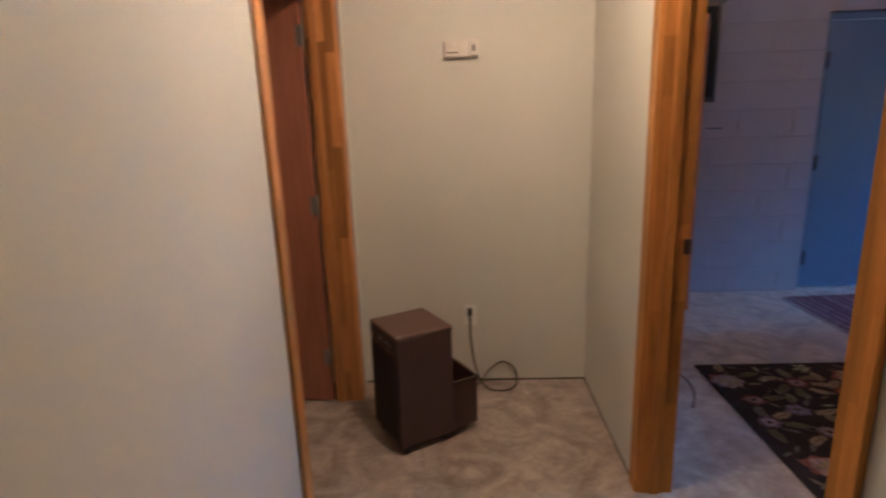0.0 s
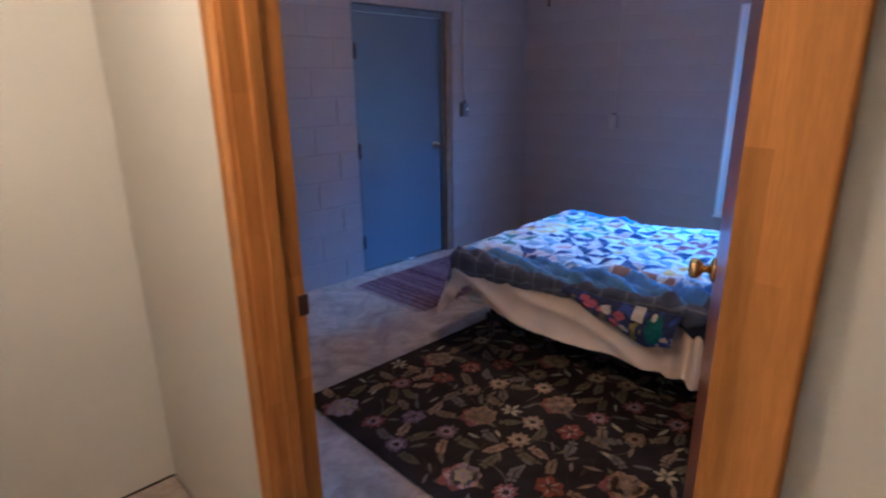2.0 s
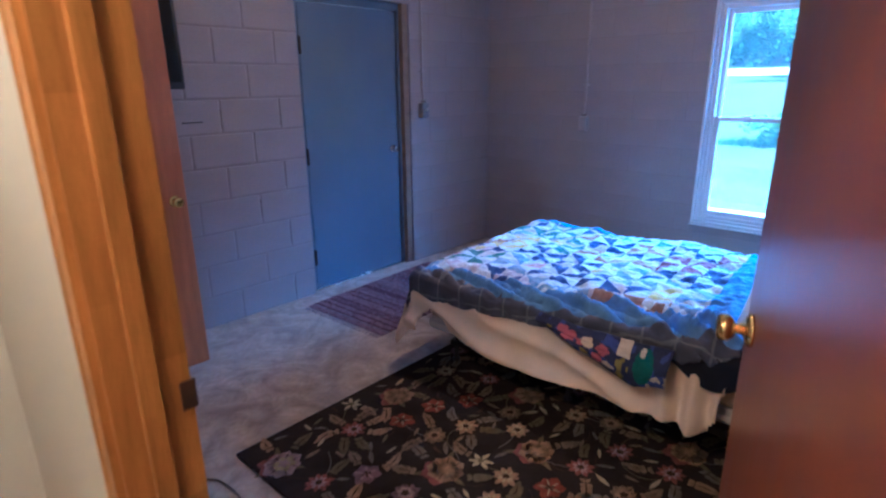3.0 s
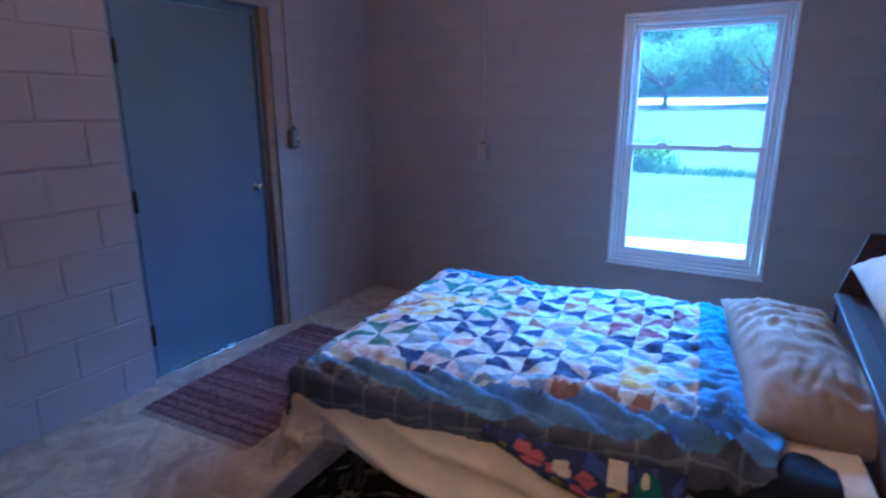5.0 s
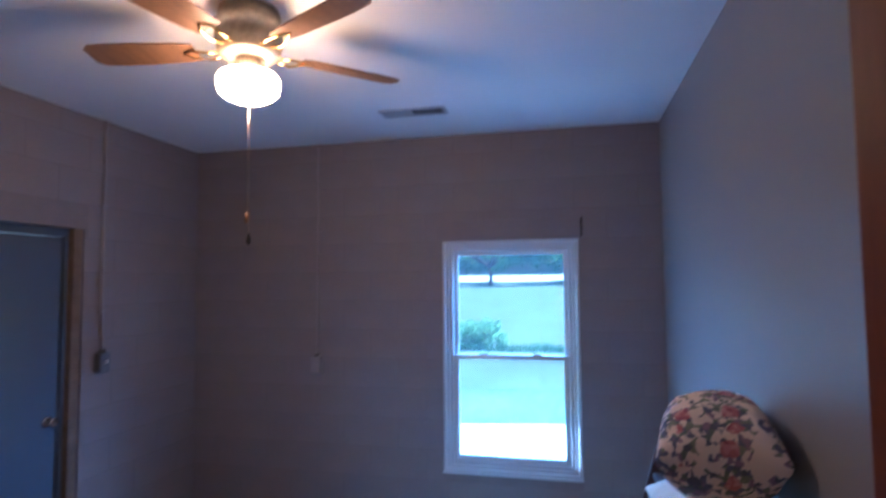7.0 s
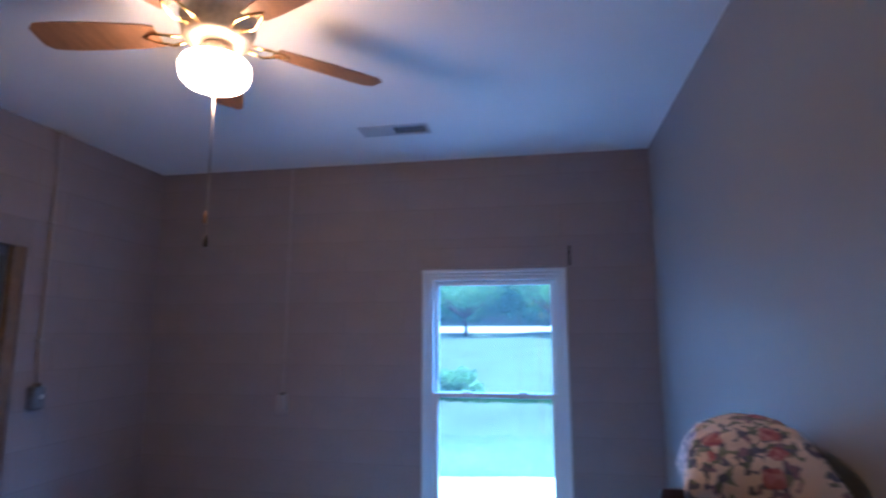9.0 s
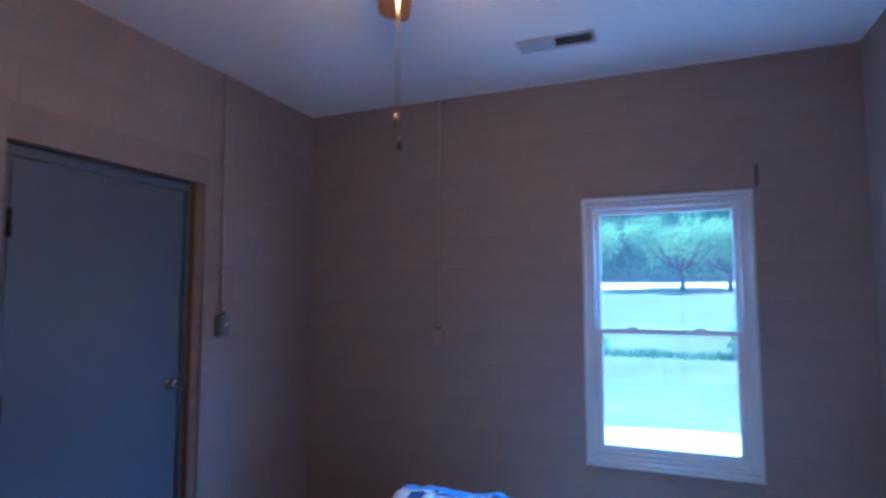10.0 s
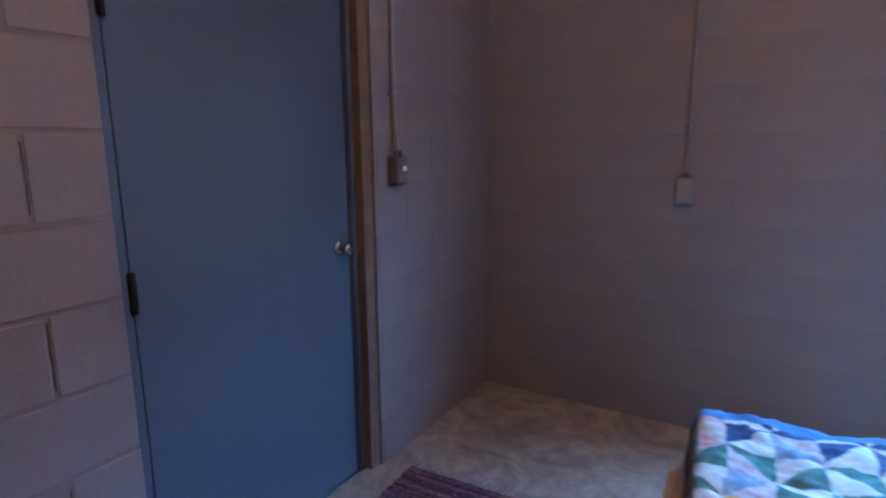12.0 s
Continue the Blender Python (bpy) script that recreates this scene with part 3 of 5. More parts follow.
for i in range(26):
    part("grille_slat", boxes((-0.1445, -0.1418, -0.124 + i * 0.0098, -0.120 + i * 0.0098, 0.07, 0.465)), M_DARKBROWN, dh)
part("control_panel", boxes((-0.141, -0.137, -0.132, 0.132, 0.488, 0.540), bevel=0.001), M_BLACK, dh)
part("control_trim", boxes((-0.1425, -0.1405, -0.128, 0.128, 0.483, 0.490)), M_STEEL, dh)
bm = bmesh.new()
rings(bm, [(0.013, 0.0), (0.012, 0.01), (0.008, 0.012)], 16, pose(-0.141, 0.085, 0.515, 0, -90))
part("control_knob", bm, M_STEEL, dh)
for y, z, w in ((0.040, 0.522, 0.018), (0.010, 0.522, 0.012), (0.028, 0.506, 0.030), (-0.045, 0.514, 0.026), (-0.090, 0.514, 0.016)):
    part("panel_mark", boxes((-0.1418, -0.1405, y - w / 2, y + w / 2, z - 0.003, z + 0.003)), M_CHAMP, dh, "small pale marking bar")
part("badge", boxes((-0.132, -0.105, -0.138, -0.128, 0.5625, 0.5645), bevel=0.001), M_STEEL, dh, "small bright badge")
bm = bmesh.new()
x0, x1, y0, y1, z0, z1, w = 0.140, 0.265, -0.135, 0.135, 0.05, 0.285, 0.006
for c in ((x0, x1, y0, y1, z0, z0 + w), (x0, x0 + w, y0, y1, z0 + w, z1), (x1 - w, x1, y0, y1, z0 + w, z1), (x0 + w, x1 - w, y0, y0 + w, z0 + w, z1), (x0 + w, x1 - w, y1 - w, y1, z0 + w, z1)):
    box(bm, *c)
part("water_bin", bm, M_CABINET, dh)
part("bin_rim", boxes((x0, x1 + 0.006, y0 - 0.006, y0, z1 - 0.014, z1), (x1, x1 + 0.006, y0, y1, z1 - 0.014, z1), bevel=0.001), M_DARKBROWN, dh)
for cx in (-0.11, 0.11):
    for cy in (-0.11, 0.11):
        bm = bmesh.new()
        rings(bm, [(0.012, -0.008), (0.0175, -0.006), (0.0175, 0.006), (0.012, 0.008)], 14, pose(cx, cy, 0.0178, 90))
        part("caster", bm, M_BLACK, dh)
cord = thing("power_cord", (0.540, HALL_N, 0.0), "brown power cord looping on the floor to the outlet", "cord")
bm = bmesh.new()
tube(bm, smooth_path([(0.0, -0.03, 0.412), (0.0, -0.05, 0.385), (0.003, -0.055, 0.26), (0.022, -0.06, 0.12), (0.055, -0.085, 0.035), (0.105, -0.125, 0.007), (0.18, -0.135, 0.006), (0.235, -0.095, 0.008), (0.252, -0.045, 0.03), (0.235, -0.018, 0.085), (0.175, -0.015, 0.118), (0.11, -0.025, 0.085), (0.04, -0.075, 0.02), (-0.04, -0.16, 0.007), (-0.10, -0.30, 0.006), (-0.13, -0.40, 0.03)], 7), 0.0045, 8)
part("cable", bm, M_DARKBROWN, cord)
part("plug", boxes((-0.012, 0.012, -0.040, -0.008, 0.402, 0.436), bevel=0.004), M_DARKBROWN, cord)
fc = thing("floor_cord", (1.70, 2.95, 0.0), "thin brown cord lying on the concrete", "cord")
bm = bmesh.new()
tube(bm, smooth_path([(-0.06, -0.16, 0.004), (-0.01, -0.06, 0.004), (0.018, 0.04, 0.004), (0.021, 0.13, 0.004), (0.008, 0.21, 0.004), (-0.03, 0.25, 0.004)], 6), 0.0035, 6)
part("cable", bm, M_DARKBROWN, fc)
# no board here: thin dark strips paint in the shaded gap under the drywall
for c in ((-0.055, 1.17, HALL_N - 0.004, HALL_N + 0.001, 0.0, 0.008), (1.171, PART_W + 0.001, 2.20, HALL_N - 0.004, 0.0, 0.006)):
    structure("baseboard", boxes(c), M_DARKBROWN, "dark strip standing in for the shaded gap at the foot of the drywall", "trim")
lampf = thing("ceiling_lamp", (0.70, 1.92, HALL_C), "plain hall ceiling lamp with an opal shade", "ceiling lamp")
bm = bmesh.new()
rings(bm, [(0.14, -0.025), (0.15, -0.02), (0.15, 0.0)], 28)
part("base", bm, M_STEEL, lampf)
bm = bmesh.new()
rings(bm, [(0.02, -0.105), (0.075, -0.095), (0.12, -0.07), (0.138, -0.04), (0.14, -0.026)], 28)
part("shade", bm, M_HALLGLOBE, lampf, "lit opal glass shade")

# ---- rugs ----
M_RUG = mat("black wool pile", (0.033, 0.026, 0.027), 0.95, var=0.2, scale=8, grain=240, bump=0.6, spec=0.1)
RUGC = [mat("rug " + n, c, 0.95, var=0.18, scale=30, grain=260, bump=0.6, spec=0.1) for n, c in (
    ("tan", (0.40, 0.26, 0.14)), ("rose", (0.27, 0.10, 0.08)), ("cream", (0.50, 0.41, 0.22)), ("olive", (0.17, 0.14, 0.07)), ("mauve", (0.25, 0.16, 0.17)), ("brown", (0.065, 0.04, 0.03)), ("pale", (0.47, 0.33, 0.31)), ("fawn", (0.27, 0.19, 0.105)), ("brick", (0.27, 0.075, 0.045)), ("sage", (0.20, 0.17, 0.12)))]
RX0, RX1, RY0, RY1 = 1.838, 3.37, 1.22, 3.246
rug = thing("area_rug", (0, 0, 0), "black wool rug with rose and tan flowers, on the concrete", "rug")
bm = boxes((RX0, RX1, RY0, RY1, 0.0, 0.010), bevel=0.003)
part("rug_field", bm, M_RUG, rug)
part("binding", boxes((RX0 - 0.004, RX0, RY0, RY1, 0.0, 0.009), (RX0, RX1, RY1, RY1 + 0.004, 0.0, 0.009)), M_RUG, rug)
rr = random.Random(7)


def blob(bm, pts, z, mi):
    f = bm.faces.new([bm.verts.new((x, y, z)) for x, y in pts])
    f.material_index = mi


def petal(bm, cx, cy, a, l, w, z, mi):
    pts = []
    for u, v in ((0, 0), (0.22, 0.62), (0.5, 1.0), (0.78, 0.72), (1.0, 0.0), (0.78, -0.72), (0.5, -1.0), (0.22, -0.62)):
        x, y = l * u, w * v * (0.85 + 0.3 * rr.random())
        pts.append((cx + x * math.cos(a) - y * math.sin(a), cy + x * math.sin(a) + y * math.cos(a)))
    blob(bm, pts, z, mi)


def stem(bm, x, y, a, n, turn, ci, w=0.0022):
    """A curling stem; gives back its end and way."""
    for k in range(n):
        nx, ny = x + 0.020 * math.cos(a), y + 0.020 * math.sin(a)
        if not (RX0 + 0.04 < nx < RX1 - 0.04 and RY0 + 0.04 < ny < RY1 - 0.04):
            break
        ox, oy = w * math.sin(a), -w * math.cos(a)
        blob(bm, [(x + ox, y + oy), (nx + ox, ny + oy), (nx - ox, ny - oy), (x - ox, y - oy)], 0.0104, ci)
        x, y, a = nx, ny, a + turn
    return x, y, a


def saw_leaf(bm, x, y, a, l, w, ci, rib):
    """A leaf with a sawn edge: paired lobes along a bent midrib."""
    n = 5
    bend = rr.uniform(-0.5, 0.5)
    for k in range(n):
        u = (k + 0.6) / n
        b = a + bend * u
        px, py = x + l * u * math.cos(b), y + l * u * math.sin(b)
        half = w * math.sin(math.pi * min(0.96, 0.16 + 0.80 * u)) * rr.uniform(0.85, 1.1)
        for s in (-1, 1):
            petal(bm, px - 0.4 * l / n * math.cos(b), py - 0.4 * l / n * math.sin(b), b + s * 0.7, half * 1.5, l / n * 0.62, 0.0107, ci)
    b = a + bend
    petal(bm, x + 0.75 * l * math.cos(b), y + 0.75 * l * math.sin(b), b, 0.30 * l, w * 0.34, 0.0107, ci)
    blob(bm, [(x, y), (x + 0.5 * l * math.cos(a + bend * 0.5) - 0.003, y + 0.5 * l * math.sin(a + bend * 0.5) + 0.003), (x + 0.9 * l * math.cos(b), y + 0.9 * l * math.sin(b)), (x + 0.5 * l * math.cos(a + bend * 0.5) + 0.003, y + 0.5 * l * math.sin(a + bend * 0.5) - 0.003)], 0.0111, rib)


def ring_of(bm, x, y, a0, n, l, w, z, ci, squash=1.0, inner=0.0):
    for q in range(n):
        a = a0 + 6.283 * q / n + rr.uniform(-0.12, 0.12)
        k = math.hypot(math.cos(a), math.sin(a) * squash)
        petal(bm, x + inner * l * math.cos(a), y + inner * l * math.sin(a), a, l * k * rr.uniform(0.88, 1.1), w, z, ci)


def flower(bm, kind, x, y):
    """p and q: peonies of tan or pale petals on rose ones; d and f: daisies; s: star; o and m: rosettes; z and g: five broad petals."""
    a0 = rr.uniform(0, 6.28)
    if kind in "pq":
        body, back = (0, 1) if kind == "p" else (6, 1)
        ring_of(bm, x - 0.012, y + 0.010, a0, 6, 0.088, 0.034, 0.0110, back, 0.85)
        ring_of(bm, x + 0.010, y - 0.008, a0 + 0.4, 8, 0.086, 0.036, 0.0114, body, 0.9)
        ring_of(bm, x + 0.012, y - 0.008, a0, 7, 0.062, 0.0024, 0.0118, 5, 0.9, 0.35)
        ring_of(bm, x + 0.014, y - 0.010, a0 + 0.2, 6, 0.052, 0.017, 0.0118, 2 if kind == "q" else 7, 0.9)
        ring_of(bm, x + 0.014, y - 0.010, a0, 5, 0.030, 0.009, 0.0122, body)
        ring_of(bm, x, y, a0 + 1.0, 3, 0.125, 0.014, 0.0108, 3)
    elif kind in "df":
        body = 1 if kind == "d" else 0
        ring_of(bm, x, y, a0, 9, 0.062, 0.0135, 0.0112, body, 0.9)
        ring_of(bm, x, y, a0 + 0.3, 9, 0.042, 0.0055, 0.0116, 6 if kind == "d" else 2, 0.9)
        ring_of(bm, x, y, a0, 6, 0.018, 0.006, 0.0120, 5)
    elif kind == "s":
        ring_of(bm, x, y, a0, 6, 0.056, 0.0105, 0.0112, 2)
        ring_of(bm, x, y, a0 + 0.2, 5, 0.017, 0.006, 0.0118, 3)
    elif kind in "om":
        body = 7 if kind == "o" else 4
        ring_of(bm, x, y, a0, 9, 0.060, 0.018, 0.0110, body, 0.92)
        ring_of(bm, x, y, a0, 9, 0.046, 0.0022, 0.0114, 5, 0.92, 0.3)
        ring_of(bm, x, y, a0 + 0.4, 7, 0.036, 0.013, 0.0117, 6 if kind == "m" else 0)
        ring_of(bm, x, y, a0, 5, 0.019, 0.007, 0.0121, 5)
    else:
        body = 8 if kind == "z" else 4
        ring_of(bm, x, y, a0, 6, 0.066, 0.025, 0.0112, body, 0.95)
        ring_of(bm, x, y, a0, 5, 0.050, 0.0035, 0.0116, 2 if kind == "z" else 6, 0.95)
        ring_of(bm, x, y, a0 + 0.5, 4, 0.022, 0.006, 0.0119, 5)


bm = bmesh.new()
BLOOMS = [("q", 1.92, 3.05), ("p", 2.59, 3.07), ("p", 3.04, 2.585), ("p", 2.34, 2.525), ("p", 2.684, 2.316), ("p", 3.10, 1.835), ("q", 1.985, 2.295), ("p", 2.395, 1.81),
          ("d", 1.965, 2.84), ("d", 2.277, 3.01), ("f", 2.94, 3.05), ("f", 2.632, 2.648), ("d", 2.73, 2.12), ("d", 2.935, 1.835), ("f", 3.04, 2.318), ("f", 2.337, 2.278), ("d", 2.043, 2.108), ("f", 2.765, 2.457),
          ("s", 2.40, 3.178), ("s", 2.49, 2.448), ("f", 2.483, 2.313), ("s", 2.566, 1.72), ("o", 2.855, 2.563), ("o", 2.487, 2.707), ("m", 1.931, 2.631), ("m", 2.152, 2.545), ("o", 2.698, 1.921), ("o", 3.09, 2.167),
          ("z", 2.47, 2.90), ("z", 2.805, 2.771), ("z", 2.656, 2.866), ("z", 2.545, 2.15), ("z", 2.19, 2.009), ("g", 2.123, 2.738)]
SIZE = {"p": 0.10, "q": 0.10, "d": 0.06, "f": 0.06, "s": 0.05, "o": 0.055, "m": 0.055, "z": 0.065, "g": 0.065}
taken = [(x, y, SIZE[k]) for k, x, y in BLOOMS]
tries = 0
while tries < 5000 and len(taken) < 74:      # the rest of the rug, by the bed's head and beneath it
    tries += 1
    k = rr.choice("pqddffssoomzzg")
    x, y = rr.uniform(RX0 + 0.09, RX1 - 0.09), rr.uniform(RY0 + 0.09, RY1 - 0.09)
    if all((x - a) ** 2 + (y - b) ** 2 > (SIZE[k] + c + 0.075) ** 2 for a, b, c in taken):
        taken.append((x, y, SIZE[k]))
        BLOOMS.append((k, x, y))
for k, x, y in BLOOMS:
    flower(bm, k, x, y)


def free(x, y, gap):
    return RX0 + 0.035 < x < RX1 - 0.035 and RY0 + 0.035 < y < RY1 - 0.035 and all((x - a) ** 2 + (y - b) ** 2 > (c + gap) ** 2 for a, b, c in taken)


for k, x, y in list(BLOOMS):
    r = SIZE[k]
    a0 = rr.uniform(0, 6.28)
    for q in range(7):
        a = a0 + 0.9 * q
        ex, ey = x + (r + 0.052) * math.cos(a), y + (r + 0.052) * math.sin(a)
        if free(ex, ey, 0.036):
            taken.append((ex, ey, 0.024))
            if rr.random() < 0.72:
                saw_leaf(bm, x + (r + 0.004) * math.cos(a), y + (r + 0.004) * math.sin(a), a + rr.uniform(-0.5, 0.5), rr.uniform(0.10, 0.13), 0.023, rr.choice([3, 3, 7, 7, 9, 9, 0]), 5)
            else:
                petal(bm, x + r * math.cos(a), y + r * math.sin(a), a + rr.uniform(-0.6, 0.6), 0.085, 0.011, 0.0108, rr.choice([2, 9, 7]))
    stem(bm, x, y, a0 + 2.0, rr.choice([8, 10, 12]), rr.choice([-1, 1]) * rr.uniform(0.06, 0.2), rr.choice([5, 9, 3]))
for q in range(900):
    x, y = rr.uniform(RX0, RX1), rr.uniform(RY0, RY1)
    if free(x, y, 0.026):
        taken.append((x, y, 0.022))
        a = rr.uniform(0, 6.28)
        petal(bm, x - 0.03 * math.cos(a), y - 0.03 * math.sin(a), a, 0.066, 0.0085, 0.0108, rr.choice([3, 9, 7, 2, 5]))
        stem(bm, x, y, a + 2.6, 5, 0.22, 5, 0.0016)
part("flower_pattern", bm, RUGC, rug, "woven rose, tan and cream flowers with sawn leaves", "stuff")

M_MAT = [mat("rag " + n, c, 0.95, var=0.25, scale=60, grain=300, bump=0.8, spec=0.1) for n, c in (("plum", (0.26, 0.165, 0.205)), ("rose", (0.37, 0.25, 0.29)), ("wine", (0.17, 0.09, 0.12)), ("grey", (0.36, 0.30, 0.34)))]
wm = thing("woven_mat", (3.012, 3.648, 0.0), "plum and rose striped rag mat before the steel door", "mat", rz=2.5)
bm = bmesh.new()
rows = 86
for i in range(rows):
    x0 = i * 1.27 / rows
    mi = rr.choice([0, 0, 1, 1, 2, 3, 0])
    h = 0.007 + rr.uniform(0, 0.0025)
    e = rr.uniform(-0.004, 0.004)
    n = 36
    prev = None
    for k in range(n + 1):
        y = e + 0.745 * k / n
        z = h + 0.0018 * ((k + i) % 2)
        cur = [bm.verts.new((x0 + 0.0005, y, 0.0)), bm.verts.new((x0 + 0.003, y, z)), bm.verts.new((x0 + 0.0118, y, z)), bm.verts.new((x0 + 0.0143, y, 0.0))]
        if prev:
            for j in range(3):
                f = bm.faces.new((prev[j], prev[j + 1], cur[j + 1], cur[j]))
                f.material_index = mi if rr.random() > 0.12 else rr.choice([0, 1, 2, 3])
        prev = cur
part("weave", bm, M_MAT, wm)
for k in range(40):
    for xs in (-1, 1):
        bm = bmesh.new()
        y = 0.01 + k * 0.0185
        x = 0.0 if xs < 0 else 1.27
        tube(bm, [(x, y, 0.006), (x + xs * 0.02, y + rr.uniform(-0.004, 0.004), 0.004), (x + xs * 0.045, y + rr.uniform(-0.01, 0.01), 0.0025)], 0.0022, 5)
        part("fringe_tassel", bm, M_MAT[3], wm)

# ---- bed ----
BX0, BX1, BY0, BY1 = 2.87, 4.24, 1.48, 3.24
M_SHEET = mat("beige cotton sheet", (0.84, 0.67, 0.47), 0.85, var=0.08, scale=5, grain=300, bump=0.35, fine=0.12, spec=0.2)
M_PAD = mat("white quilted cotton", (0.74, 0.72, 0.68), 0.85, var=0.05, scale=8, grain=200, bump=0.4, fine=0.1, spec=0.2)
M_TICK = mat("dark box spring cover", (0.018, 0.016, 0.019), 0.8, var=0.05, scale=5, grain=200, bump=0.3, spec=0.2)
M_DENIM = mat("blue quilt border", (0.15, 0.285, 0.57), 0.8, var=0.18, scale=14, grain=260, bump=0.4, spec=0.2)
M_PLAID = mat("grey blue plaid hem", (0.115, 0.122, 0.175), 0.85, var=0.15, scale=14, grain=260, bump=0.4, spec=0.2)
M_PLAIDLINE = mat("pale plaid line", (0.22, 0.23, 0.27), 0.85, var=0.15, scale=14, grain=260, bump=0.3, spec=0.2)
PATCH = [mat("patch " + n, c, 0.8, var=0.22, scale=22, grain=60, bump=0.9, second=c2, spec=0.2, fine=0.25) for n, c, c2 in (
    ("white", (0.66, 0.69, 0.70), (0.48, 0.55, 0.58)), ("cream", (0.62, 0.61, 0.57), (0.48, 0.42, 0.38)), ("navy", (0.025, 0.038, 0.125), (0.07, 0.10, 0.22)), ("sky", (0.14, 0.24, 0.38), (0.32, 0.40, 0.50)),
    ("teal", (0.05, 0.15, 0.14), (0.14, 0.24, 0.21)), ("rose", (0.42, 0.20, 0.20), (0.58, 0.42, 0.39)), ("yellow", (0.60, 0.45, 0.10), (0.50, 0.42, 0.22)), ("brown", (0.22, 0.12, 0.08), (0.32, 0.20, 0.13)),
    ("print", (0.60, 0.58, 0.57), (0.36, 0.28, 0.34)), ("plum", (0.16, 0.06, 0.10), (0.24, 0.10, 0.12)))]

bed = thing("bed", (0, 0, 0), "double bed with a patchwork quilt pulled askew over beige sheets", "bed")
ASKEW = pose(BX0, BY1, 0, 0, 0, 4.6) @ pose(-BX0, -BY1, 0)     # the bed stands a little askew
bed.matrix_basis = ASKEW
part("box_spring", boxes((BX0 + 0.17, BX1 - 0.17, BY0, BY1 - 0.16, 0.13, 0.235), bevel=0.02), M_TICK, bed)
part("mattress_pad", boxes((BX0 + 0.052, BX1 - 0.052, BY0 - 0.03, BY1 - 0.07, 0.235, 0.30), bevel=0.02), M_PAD, bed, "thin white quilted pad")
part("mattress", boxes((BX0 + 0.05, BX1 - 0.05, BY0 - 0.03, BY1 - 0.06, 0.30, 0.53), bevel=0.04), M_SHEET, bed)
for x in (BX0 + 0.20, BX1 - 0.20):
    part("side_rail", boxes((x - 0.015, x + 0.015, BY0, BY1 - 0.13, 0.10, 0.132)), M_BLACK, bed)
for y in (BY0 + 0.1, 2.4, BY1 - 0.16):
    part("cross_rail", boxes((BX0 + 0.215, BX1 - 0.215, y - 0.015, y + 0.015, 0.10, 0.130)), M_BLACK, bed)
    for x in (BX0 + 0.20, BX1 - 0.20):
        bm = bmesh.new()
        rings(bm, [(0.022, 0.0), (0.022, 0.02), (0.014, 0.03), (0.014, 0.10)], 12, pose(x, y, 0))
        part("leg", bm, M_BLACK, bed)


def drop(d, flare=0.03, r=0.05):
    """How far out and down cloth lies, d metres past an edge."""
    if d <= 0:
        return 0.0, 0.0
    q = r * math.pi / 2
    if d < q:
        a = d / r
        return r * math.sin(a), r * (1 - math.cos(a))
    return r + flare * (d - q), r + (d - q)


